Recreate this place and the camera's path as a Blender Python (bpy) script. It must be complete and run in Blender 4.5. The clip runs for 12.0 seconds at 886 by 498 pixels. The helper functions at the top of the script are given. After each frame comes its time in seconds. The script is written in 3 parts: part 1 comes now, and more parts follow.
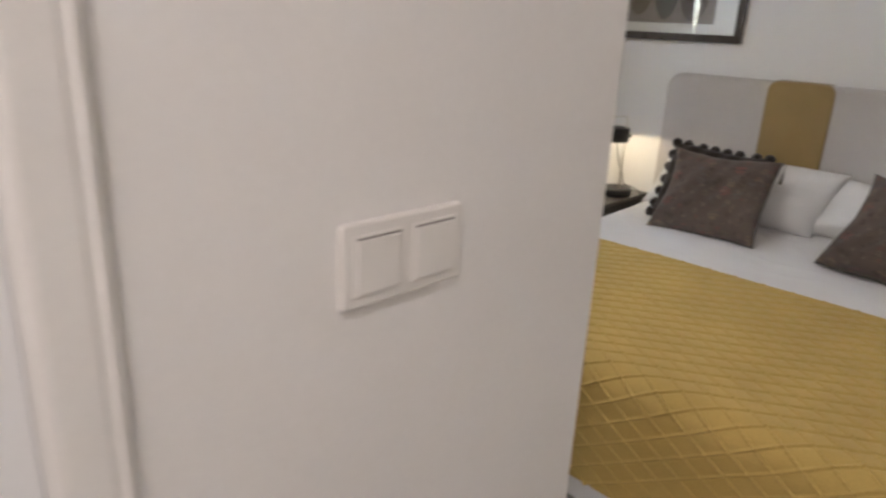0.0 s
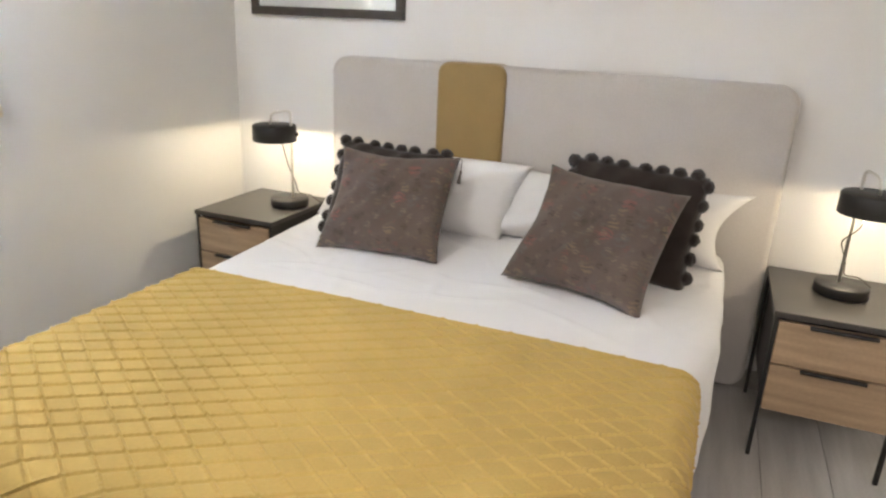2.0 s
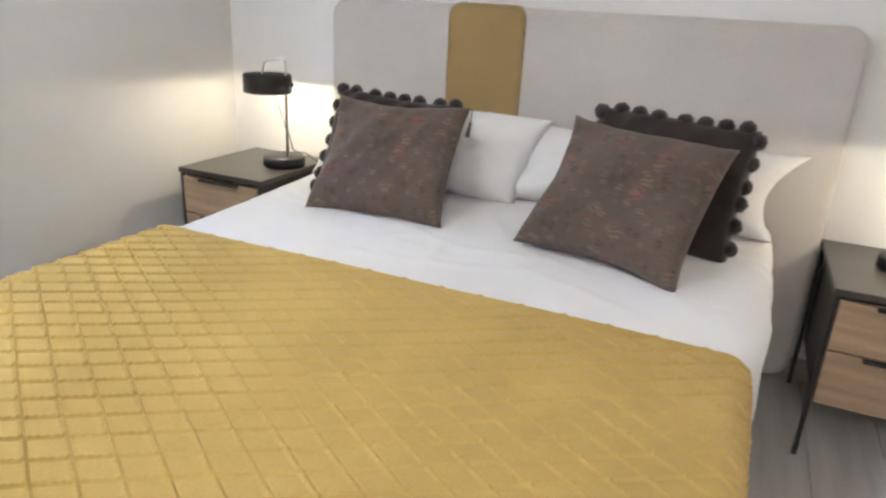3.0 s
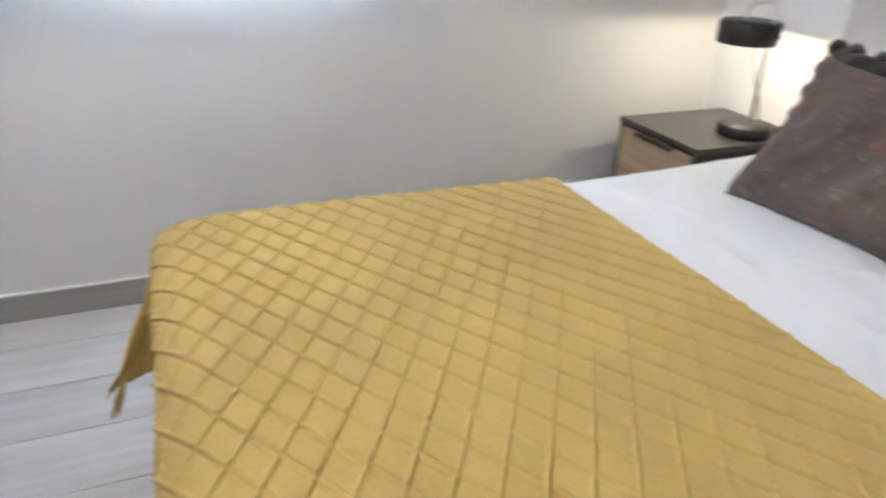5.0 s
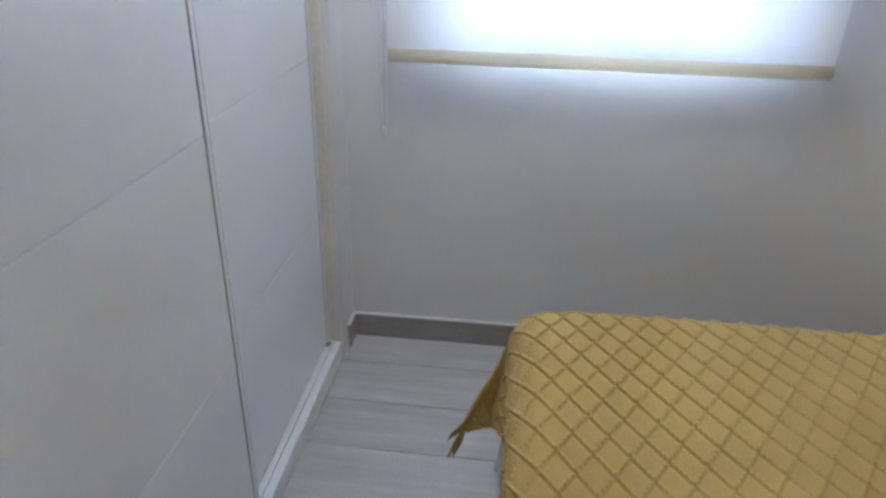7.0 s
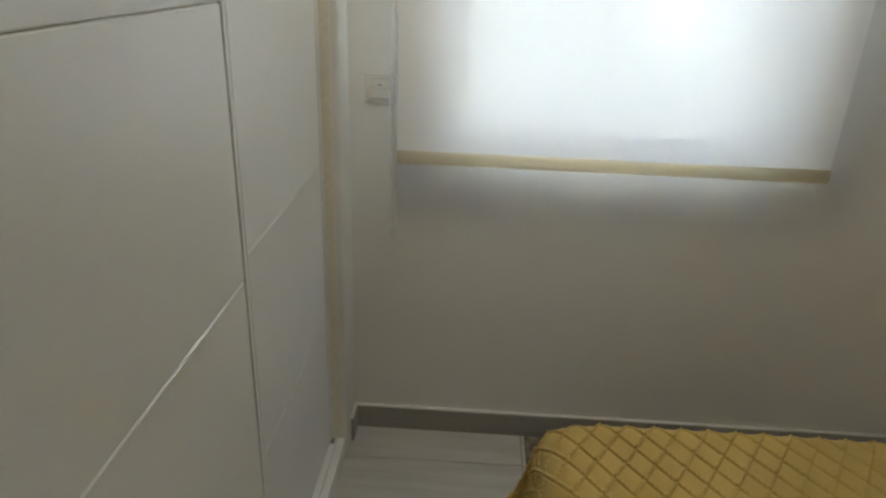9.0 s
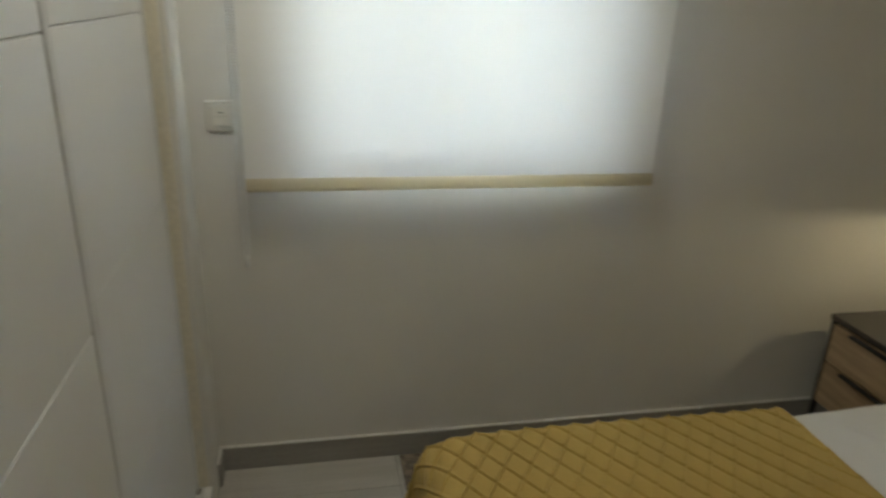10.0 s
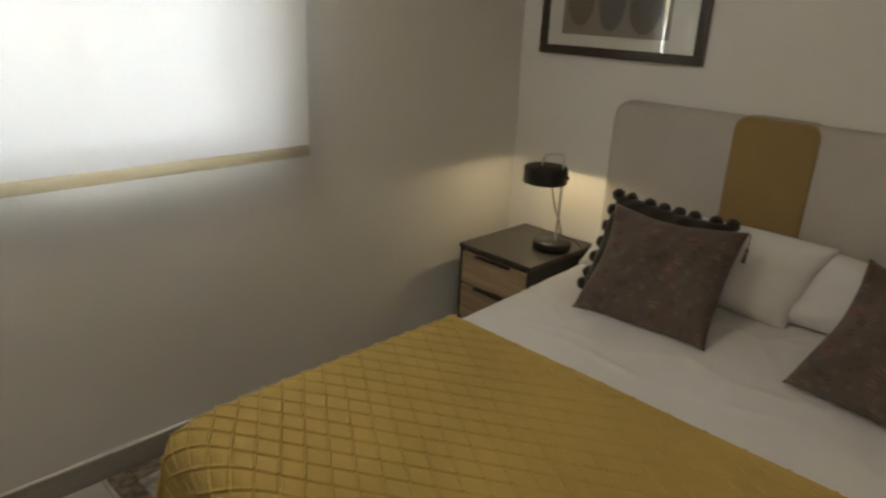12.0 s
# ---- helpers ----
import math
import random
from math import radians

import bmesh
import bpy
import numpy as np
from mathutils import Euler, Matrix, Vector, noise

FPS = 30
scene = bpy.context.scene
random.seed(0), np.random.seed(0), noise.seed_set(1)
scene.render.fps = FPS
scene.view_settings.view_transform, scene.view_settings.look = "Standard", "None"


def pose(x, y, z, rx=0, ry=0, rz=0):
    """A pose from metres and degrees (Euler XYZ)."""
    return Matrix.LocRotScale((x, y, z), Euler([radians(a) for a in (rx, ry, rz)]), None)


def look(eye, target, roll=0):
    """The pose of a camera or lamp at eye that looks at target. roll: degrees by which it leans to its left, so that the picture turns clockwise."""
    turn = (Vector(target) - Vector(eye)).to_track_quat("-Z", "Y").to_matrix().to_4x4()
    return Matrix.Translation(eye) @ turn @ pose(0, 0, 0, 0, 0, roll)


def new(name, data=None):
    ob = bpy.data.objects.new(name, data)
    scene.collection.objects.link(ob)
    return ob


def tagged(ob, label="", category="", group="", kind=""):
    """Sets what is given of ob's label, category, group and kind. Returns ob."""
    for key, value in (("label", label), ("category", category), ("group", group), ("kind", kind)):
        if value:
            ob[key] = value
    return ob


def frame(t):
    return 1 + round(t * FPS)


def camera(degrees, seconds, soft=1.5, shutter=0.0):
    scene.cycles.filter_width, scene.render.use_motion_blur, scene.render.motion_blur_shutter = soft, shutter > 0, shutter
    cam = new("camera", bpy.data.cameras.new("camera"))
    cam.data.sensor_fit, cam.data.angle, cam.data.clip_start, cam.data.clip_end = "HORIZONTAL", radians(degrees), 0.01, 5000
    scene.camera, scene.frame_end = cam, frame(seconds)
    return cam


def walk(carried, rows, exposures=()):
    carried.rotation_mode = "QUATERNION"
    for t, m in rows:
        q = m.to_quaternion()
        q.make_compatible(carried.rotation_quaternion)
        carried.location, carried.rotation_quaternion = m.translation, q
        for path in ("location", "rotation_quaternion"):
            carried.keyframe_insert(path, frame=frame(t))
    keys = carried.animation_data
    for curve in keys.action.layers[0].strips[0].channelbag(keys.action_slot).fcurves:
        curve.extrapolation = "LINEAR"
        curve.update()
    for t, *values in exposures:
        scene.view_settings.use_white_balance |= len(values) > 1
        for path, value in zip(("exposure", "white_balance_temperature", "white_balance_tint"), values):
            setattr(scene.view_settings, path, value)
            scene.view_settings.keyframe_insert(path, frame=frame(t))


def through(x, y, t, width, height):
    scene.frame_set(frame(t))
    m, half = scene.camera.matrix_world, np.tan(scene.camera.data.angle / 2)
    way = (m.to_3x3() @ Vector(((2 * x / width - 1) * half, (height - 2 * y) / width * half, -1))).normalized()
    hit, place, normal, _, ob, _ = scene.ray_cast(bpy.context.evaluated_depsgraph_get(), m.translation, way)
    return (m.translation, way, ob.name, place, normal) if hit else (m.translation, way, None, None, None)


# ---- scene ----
# one unit of the plan in metres, so that the mattress comes to 1.5 x 1.9
UNIT = 1.065

cam = camera(66.8, 12.0, 2.3, 0.5)
PATH = [
    (0, (2.045, -3.159, 1.253), (0.737, -1.787, 0.615), 2.9),
    (0.5, (2.045, -3.014, 1.244), (0.897, -1.504, 0.608), 3.0),
    (1, (2.022, -2.822, 1.272), (1.072, -1.182, 0.634), 2.8),
    (1.5, (1.976, -2.641, 1.279), (1.243, -0.895, 0.637), 2.6),
    (2, (1.967, -2.458, 1.224), (1.272, -0.694, 0.586), 2.6),
    (2.5, (1.949, -2.336, 1.144), (1.263, -0.576, 0.486), 2.9),
    (4.5, (1.881, -1.878, 1.04), (0.487, -0.74, 0.167), 3.0),
    (5, (1.893, -1.815, 1.059), (0.247, -1.118, 0.162), 2.4),
    (5.5, (1.901, -1.82, 1.074), (0.142, -1.486, 0.182), 1.9),
    (6, (1.897, -1.841, 1.114), (0.108, -1.782, 0.223), 1.4),
    (6.5, (1.881, -1.878, 1.174), (0.094, -1.983, 0.281), 1.3),
    (7, (1.863, -1.912, 1.257), (0.078, -2.098, 0.374), 1.4),
    (7.5, (1.855, -1.938, 1.321), (0.054, -2.149, 0.478), 1.5),
    (9.5, (1.792, -2.084, 1.413), (-0.067, -2.001, 0.681), 1.9),
    (10, (1.799, -2.09, 1.414), (-0.031, -1.717, 0.698), 2.2),
    (10.5, (1.807, -2.112, 1.423), (0.066, -1.44, 0.703), 2.5),
    (11, (1.858, -2.184, 1.401), (0.225, -1.265, 0.701), 2.5),
    (11.5, (1.891, -2.311, 1.395), (0.431, -1.126, 0.712), 2.8),
    (12, (1.864, -2.348, 1.38), (0.553, -0.997, 0.703), 2.7),
]

EXPOSURES = [(0, 5.00, 6100, 12), (0.5, 5.28, 6450, 13), (1.5, 5.76, 6350, 11), (2.5, 5.88, 5850, 10), (4.5, 5.77, 5650, 10), (5.5, 5.83, 5450, 9), (6.5, 5.57, 5350, 11),
             (7.0, 4.91, 5350, 11), (7.5, 4.57, 5750, 8), (9.5, 4.01, 7050, 1), (10.5, 3.89, 7250, -1), (11.5, 3.89, 7350, 0), (12, 4.12, 7550, 6)]
walk(cam, [(t, look([c * UNIT for c in eye], [c * UNIT for c in target], roll)) for t, eye, target, roll in PATH], EXPOSURES)

# ---- world, sun, lamps ----
world = bpy.data.worlds.new("sky")
scene.world = world
world.use_nodes = True
wn = world.node_tree.nodes
sky = wn.new("ShaderNodeTexSky")
sky.sky_type, sky.sun_disc = "NISHITA", False
sky.sun_elevation, sky.sun_rotation = radians(48), radians(90)
wn["Background"].inputs["Strength"].default_value = 0.15
world.node_tree.links.new(sky.outputs[0], wn["Background"].inputs["Color"])

sun_data = bpy.data.lights.new("sun", "SUN")
sun_data.energy, sun_data.angle, sun_data.color = 5.0, radians(0.5), (1.0, 0.975, 0.94)
new("sun", sun_data).matrix_world = look((6.4, -2.7, 8.0), (-0.85, -1.7, 0))

hall_data = bpy.data.lights.new("hall_ceiling_light", "AREA")
hall_data.energy, hall_data.size, hall_data.color = 0.50, 0.27, (1.0, 0.87, 0.80)
new("hall_ceiling_light", hall_data).matrix_world = look((2.45, -3.99, 2.50), (2.45, -3.99, 0))

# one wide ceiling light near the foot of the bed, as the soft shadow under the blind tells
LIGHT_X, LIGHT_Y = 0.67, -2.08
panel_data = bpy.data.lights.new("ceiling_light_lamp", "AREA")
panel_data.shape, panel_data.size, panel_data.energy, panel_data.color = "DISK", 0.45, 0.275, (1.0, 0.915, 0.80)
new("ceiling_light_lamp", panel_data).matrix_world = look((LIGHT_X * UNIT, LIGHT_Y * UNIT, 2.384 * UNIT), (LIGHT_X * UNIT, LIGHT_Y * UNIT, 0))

BULB_POWER = 0.092
BULB_COLOR = (1.0, 0.81, 0.53)


# ---- materials ----
def material(name, color, rough=0.6, metal=0.0, vary=0.08, scale=(6, 6, 6), fine=60.0, bump=0.05, depth=0.002, sheen=0.0, spec=0.5, coat=0.0, grit=0.25):
    """A surface with broad and fine variation of tone, and fine relief."""
    m = bpy.data.materials.new(name)
    m.use_nodes = True
    n, l = m.node_tree.nodes, m.node_tree.links
    b = n["Principled BSDF"]
    b.inputs["Roughness"].default_value, b.inputs["Metallic"].default_value = rough, metal
    b.inputs["Specular IOR Level"].default_value = spec
    b.inputs["Sheen Weight"].default_value = sheen
    b.inputs["Coat Weight"].default_value = coat
    co = n.new("ShaderNodeTexCoord")
    mp = n.new("ShaderNodeMapping")
    mp.inputs["Scale"].default_value = scale
    l.new(co.outputs["Object"], mp.inputs["Vector"])
    broad = n.new("ShaderNodeTexNoise")
    broad.inputs["Scale"].default_value, broad.inputs["Detail"].default_value = 1.0, 5.0
    l.new(mp.outputs[0], broad.inputs["Vector"])
    grain = n.new("ShaderNodeTexNoise")
    grain.inputs["Scale"].default_value, grain.inputs["Detail"].default_value = fine, 3.0
    l.new(co.outputs["Object"], grain.inputs["Vector"])
    ramp = n.new("ShaderNodeValToRGB")
    ramp.color_ramp.elements[0].position, ramp.color_ramp.elements[1].position = 0.3, 0.7
    ramp.color_ramp.elements[0].color = (*[c * (1 - vary) for c in color], 1)
    ramp.color_ramp.elements[1].color = (*[min(1, c * (1 + vary)) for c in color], 1)
    l.new(broad.outputs[0], ramp.inputs[0])
    mix = n.new("ShaderNodeMix")
    mix.data_type, mix.blend_type = "RGBA", "MULTIPLY"
    mix.inputs[0].default_value = grit
    l.new(ramp.outputs[0], mix.inputs[6])
    l.new(grain.outputs[0], mix.inputs[7])
    gain = n.new("ShaderNodeMix")
    gain.data_type, gain.blend_type = "RGBA", "MULTIPLY"
    gain.inputs[0].default_value = 1.0
    l.new(mix.outputs[2], gain.inputs[6])
    gain.inputs[7].default_value = (*[1 + grit / 2] * 3, 1)
    l.new(gain.outputs[2], b.inputs["Base Color"])
    bp = n.new("ShaderNodeBump")
    bp.inputs["Strength"].default_value, bp.inputs["Distance"].default_value = bump, depth
    l.new(grain.outputs[0], bp.inputs["Height"])
    l.new(bp.outputs[0], b.inputs["Normal"])
    return m


def plank_material():
    """Grey-beige wood-look tile with streaks along its length, varied from plank to plank."""
    m = material("greyed_wood_tile", (0.53, 0.508, 0.48), rough=0.42, vary=0.12, scale=(26, 2.2, 10), fine=140, bump=0.08)
    n, l = m.node_tree.nodes, m.node_tree.links
    b = n["Principled BSDF"]
    info = n.new("ShaderNodeObjectInfo")
    mp = [k for k in n if k.type == "MAPPING"][0]
    shift = n.new("ShaderNodeVectorMath")
    shift.operation = "MULTIPLY_ADD"
    shift.inputs[1].default_value = (1, 1, 1)
    l.new([k for k in n if k.type == "TEX_COORD"][0].outputs["Object"], shift.inputs[0])
    far = n.new("ShaderNodeMath")
    far.operation = "MULTIPLY"
    far.inputs[1].default_value = 37.0
    l.new(info.outputs["Random"], far.inputs[0])
    l.new(far.outputs[0], shift.inputs[2])
    l.new(shift.outputs[0], mp.inputs["Vector"])
    hue = n.new("ShaderNodeHueSaturation")
    tone = n.new("ShaderNodeMapRange")
    tone.inputs[3].default_value, tone.inputs[4].default_value = 0.95, 1.05
    l.new(info.outputs["Random"], tone.inputs[0])
    l.new(tone.outputs[0], hue.inputs["Value"])
    link = b.inputs["Base Color"].links[0]
    l.new(link.from_socket, hue.inputs["Color"])
    l.new(hue.outputs[0], b.inputs["Base Color"])
    return m


def weave_material(name, color, pitch=3200.0, strength=0.15, sheen=0.3, vary=0.1, grain=0.1):
    """Woven cloth: crossed fine threads as relief."""
    m = material(name, color, rough=0.9, vary=vary, scale=(4, 4, 4), fine=180, bump=grain, sheen=sheen, spec=0.15, grit=2.0 * grain)
    n, l = m.node_tree.nodes, m.node_tree.links
    bp = [k for k in n if k.type == "BUMP"][0]
    co = [k for k in n if k.type == "TEX_COORD"][0]
    waves = []
    for axis in ("X", "Y"):
        w = n.new("ShaderNodeTexWave")
        w.bands_direction = axis
        w.inputs["Scale"].default_value, w.inputs["Distortion"].default_value = pitch / 20, 1.5
        l.new(co.outputs["Object"], w.inputs["Vector"])
        waves.append(w)
    add = n.new("ShaderNodeMath")
    l.new(waves[0].outputs[1], add.inputs[0])
    l.new(waves[1].outputs[1], add.inputs[1])
    b2 = n.new("ShaderNodeBump")
    b2.inputs["Strength"].default_value, b2.inputs["Distance"].default_value = strength, 0.001
    l.new(add.outputs[0], b2.inputs["Height"])
    l.new(bp.outputs[0], b2.inputs["Normal"])
    l.new(b2.outputs[0], n["Principled BSDF"].inputs["Normal"])
    return m


def paisley_material():
    """Faded tapestry print: blossoms and curled leaves of dull rose, ochre and slate on dark brown."""
    m = material("faded_tapestry_print", (0.122, 0.094, 0.080), rough=0.85, vary=0.2, fine=220, bump=0.15, sheen=0.2, spec=0.15)
    n, l = m.node_tree.nodes, m.node_tree.links
    b = n["Principled BSDF"]
    co = [k for k in n if k.type == "TEX_COORD"][0]
    bend = n.new("ShaderNodeTexNoise")
    bend.inputs["Scale"].default_value, bend.inputs["Detail"].default_value = 30.0, 2.0
    l.new(co.outputs["Object"], bend.inputs["Vector"])
    warp = n.new("ShaderNodeVectorMath")
    warp.operation = "MULTIPLY_ADD"
    warp.inputs[1].default_value = (0.024, 0.024, 0.024)
    l.new(bend.outputs["Color"], warp.inputs[0])
    l.new(co.outputs["Object"], warp.inputs[2])
    color = b.inputs["Base Color"].links[0].from_socket
    layers = ((19.0, 0.40, ((0.235, 0.098, 0.085), (0.15, 0.118, 0.085), (0.225, 0.165, 0.105), (0.125, 0.115, 0.105))),
              (34.0, 0.34, ((0.20, 0.155, 0.115), (0.060, 0.048, 0.042), (0.19, 0.088, 0.075), (0.12, 0.115, 0.095))))
    for scale, size, tints in layers:
        cell = n.new("ShaderNodeTexVoronoi")
        cell.inputs["Scale"].default_value = scale
        l.new(warp.outputs[0], cell.inputs["Vector"])
        petals = n.new("ShaderNodeTexWave")
        petals.wave_type, petals.inputs["Scale"].default_value, petals.inputs["Distortion"].default_value = "RINGS", scale * 1.1, 9.0
        l.new(warp.outputs[0], petals.inputs["Vector"])
        pick = n.new("ShaderNodeValToRGB")
        pick.color_ramp.interpolation = "CONSTANT"
        pick.color_ramp.elements[0].color = (*tints[0], 1)
        pick.color_ramp.elements[1].position, pick.color_ramp.elements[1].color = 0.78, (*tints[3], 1)
        for at, c in ((0.30, tints[1]), (0.56, tints[2])):
            pick.color_ramp.elements.new(at).color = (*c, 1)
        l.new(cell.outputs["Color"], pick.inputs[0])
        blot = n.new("ShaderNodeMapRange")
        blot.inputs[1].default_value, blot.inputs[2].default_value = size + 0.12, size - 0.08
        blot.inputs[3].default_value, blot.inputs[4].default_value = 0.0, 0.75
        l.new(cell.outputs["Distance"], blot.inputs[0])
        lace = n.new("ShaderNodeMath")
        lace.operation = "MULTIPLY"
        l.new(blot.outputs[0], lace.inputs[0])
        l.new(petals.outputs[1], lace.inputs[1])
        mix = n.new("ShaderNodeMix")
        mix.data_type = "RGBA"
        l.new(lace.outputs[0], mix.inputs[0])
        l.new(color, mix.inputs[6])
        l.new(pick.outputs[0], mix.inputs[7])
        color = mix.outputs[2]
    l.new(color, b.inputs["Base Color"])
    return m


def blind_material(name, low, high, front, through, clearness):
    """Screen fabric: scatters daylight through, and lets a little be seen."""
    m = bpy.data.materials.new(name)
    m.use_nodes = True
    n, l = m.node_tree.nodes, m.node_tree.links
    n.remove(n["Principled BSDF"])
    co = n.new("ShaderNodeTexCoord")
    weave = n.new("ShaderNodeTexNoise")
    weave.inputs["Scale"].default_value = 160
    l.new(co.outputs["Object"], weave.inputs["Vector"])
    ramp = n.new("ShaderNodeValToRGB")
    ramp.color_ramp.elements[0].color, ramp.color_ramp.elements[1].color = (*low, 1), (*high, 1)
    l.new(weave.outputs[0], ramp.inputs[0])
    diff, tran, clear = n.new("ShaderNodeBsdfDiffuse"), n.new("ShaderNodeBsdfTranslucent"), n.new("ShaderNodeBsdfTransparent")
    diff.inputs["Color"].default_value = (*front, 1)
    l.new(ramp.outputs[0], tran.inputs["Color"])
    a, b = n.new("ShaderNodeMixShader"), n.new("ShaderNodeMixShader")
    a.inputs[0].default_value, b.inputs[0].default_value = through, clearness
    l.new(diff.outputs[0], a.inputs[1])
    l.new(tran.outputs[0], a.inputs[2])
    l.new(a.outputs[0], b.inputs[1])
    l.new(clear.outputs[0], b.inputs[2])
    l.new(b.outputs[0], n["Material Output"].inputs["Surface"])
    return m


def glass_material():
    m = bpy.data.materials.new("clear_glass")
    m.use_nodes = True
    b = m.node_tree.nodes["Principled BSDF"]
    b.inputs["Transmission Weight"].default_value, b.inputs["Roughness"].default_value = 1.0, 0.0
    b.inputs["IOR"].default_value, b.inputs["Base Color"].default_value = 1.45, (0.96, 0.98, 0.97, 1)
    return m


def lit_material(name, color, strength):
    m = bpy.data.materials.new(name)
    m.use_nodes = True
    b = m.node_tree.nodes["Principled BSDF"]
    b.inputs["Emission Color"].default_value, b.inputs["Emission Strength"].default_value = (*color, 1), strength
    return m


def let_light_through(m, share):
    """Thin knit: part of the light on one side comes out of the other, in the cloth's own colour."""
    n, l = m.node_tree.nodes, m.node_tree.links
    b = n["Principled BSDF"]
    back, mix = n.new("ShaderNodeBsdfTranslucent"), n.new("ShaderNodeMixShader")
    l.new(b.inputs["Base Color"].links[0].from_socket, back.inputs["Color"])
    mix.inputs[0].default_value = share
    l.new(b.outputs[0], mix.inputs[1])
    l.new(back.outputs[0], mix.inputs[2])
    l.new(mix.outputs[0], n["Material Output"].inputs["Surface"])
    return m


PAINT = material("wall_paint", (0.80, 0.783, 0.752), rough=0.75, vary=0.025, scale=(1.5, 1.5, 1.5), fine=130, bump=0.03, spec=0.3, grit=0.05)
CEILING = material("ceiling_paint", (0.85, 0.84, 0.82), rough=0.8, vary=0.02, fine=200, bump=0.08)
PLANK = plank_material()
GROUT = material("floor_joint", (0.13, 0.12, 0.11), rough=0.9, vary=0.15)
SKIRT = material("grey_skirting_tile", (0.36, 0.342, 0.318), rough=0.4, vary=0.1, scale=(3, 3, 30), fine=90)
SILICONE = material("white_joint", (0.8, 0.79, 0.77), rough=0.5, vary=0.05)
LACQUER = material("white_lacquer", (0.82, 0.825, 0.82), rough=0.3, vary=0.012, scale=(2, 2, 2), fine=120, bump=0.01, grit=0.03)
TRIM = material("white_trim_paint", (0.79, 0.77, 0.73), rough=0.35, vary=0.03, fine=120, bump=0.02, grit=0.06)
ALUMINIUM = material("white_aluminium", (0.74, 0.74, 0.73), rough=0.35, vary=0.03)
SWITCH = material("white_plastic", (0.77, 0.745, 0.70), rough=0.35, vary=0.01, bump=0.01, grit=0.03)
BEIGE = material("beige_reveal", (0.82, 0.77, 0.66), rough=0.5, vary=0.03)
# paints the shade over the switch rockers; also the grey of the door stop
SHADE_AND_STOP_GREY = material("shade_and_stop_grey", (0.30, 0.285, 0.265), rough=0.6)
# grey that stands for shade in the wardrobe doors' seams
SEAM_SHADE = material("grey_seam_shade", (0.42, 0.41, 0.395), rough=0.7)
GAP = material("shadow_gap", (0.06, 0.055, 0.05), rough=0.8)
SHEET = weave_material("white_cotton", (0.80, 0.79, 0.775), vary=0.02, strength=0.03, grain=0.02)
MATTRESS = weave_material("mattress_ticking", (0.7, 0.69, 0.66), vary=0.04)
THROW = let_light_through(weave_material("mustard_chenille", (0.60, 0.422, 0.128), vary=0.07, strength=0.3, sheen=0.16), 0.12)
HEAD_GREY = weave_material("light_grey_upholstery", (0.57, 0.535, 0.50), vary=0.05, strength=0.2)
HEAD_MUSTARD = weave_material("mustard_velvet", (0.34, 0.235, 0.095), vary=0.08, strength=0.3, sheen=0.5)
TAPESTRY = paisley_material()
VELVET = material("dark_brown_velvet", (0.035, 0.027, 0.023), rough=0.95, vary=0.25, scale=(14, 14, 14), fine=320, bump=0.5, sheen=0.4, spec=0.1)
POM = material("dark_brown_yarn", (0.035, 0.028, 0.025), rough=1.0, vary=0.3, scale=(60, 60, 60), fine=500, bump=1.0, depth=0.004, sheen=0.3, spec=0.05)
BLACK_METAL = material("black_powder_coat", (0.018, 0.017, 0.016), rough=0.45, vary=0.15, fine=300, bump=0.1)
DARK_TOP = material("dark_smoked_top", (0.055, 0.05, 0.045), rough=0.3, vary=0.15, fine=250, bump=0.03)
OAK = material("light_oak_veneer", (0.40, 0.285, 0.175), rough=0.45, vary=0.2, scale=(3, 20, 40), fine=90, bump=0.06)
STEEL = material("brushed_nickel", (0.72, 0.69, 0.63), rough=0.36, metal=1.0, vary=0.08, fine=300)
SHADE_WHITE = material("white_shade_lining", (0.85, 0.82, 0.76), rough=0.6, vary=0.03)
CORD = material("cable_sleeve", (0.12, 0.10, 0.085), rough=0.6)
BLIND = blind_material("screen_fabric", (0.94, 0.945, 0.945), (0.98, 0.985, 0.985), (0.95, 0.935, 0.90), 0.165, 0.012)
BAR = blind_material("cream_fabric_bar", (0.88, 0.80, 0.64), (0.93, 0.86, 0.70), (0.90, 0.83, 0.68), 0.36, 0.0)
CHAIN = let_light_through(material("white_bead_plastic", (0.84, 0.84, 0.83), rough=0.3, vary=0.03), 0.45)
GLASS = glass_material()
BULB = lit_material("lit_bulb", (1.0, 0.8, 0.5), 2.0)
LENS = lit_material("lit_lens", (1.0, 0.93, 0.85), 0.12)
FRAME_BLACK = material("dark_stained_frame", (0.055, 0.044, 0.035), rough=0.4, vary=0.2, scale=(30, 4, 30))
MAT_BOARD = material("white_mat_board", (0.72, 0.70, 0.66), rough=0.85, vary=0.02, fine=300)
PRINT = material("printed_taupe_paper", (0.27, 0.235, 0.205), rough=0.85, vary=0.08, fine=250)
PRINT_DARK = [material("printed_vase_brown", (0.16, 0.12, 0.085), rough=0.85, vary=0.15),
              material("printed_vase_grey", (0.12, 0.105, 0.098), rough=0.85, vary=0.15),
              material("printed_vase_umber", (0.13, 0.10, 0.085), rough=0.85, vary=0.15)]
RUG = material("mottled_rug_pile", (0.40, 0.37, 0.335), rough=0.95, vary=0.55, scale=(24, 24, 24), fine=240, bump=0.6, depth=0.004, sheen=0.2)
RUG_EDGE = material("brown_rug_border", (0.23, 0.185, 0.145), rough=0.95, vary=0.55, scale=(34, 34, 34), fine=240, bump=0.6, depth=0.004)
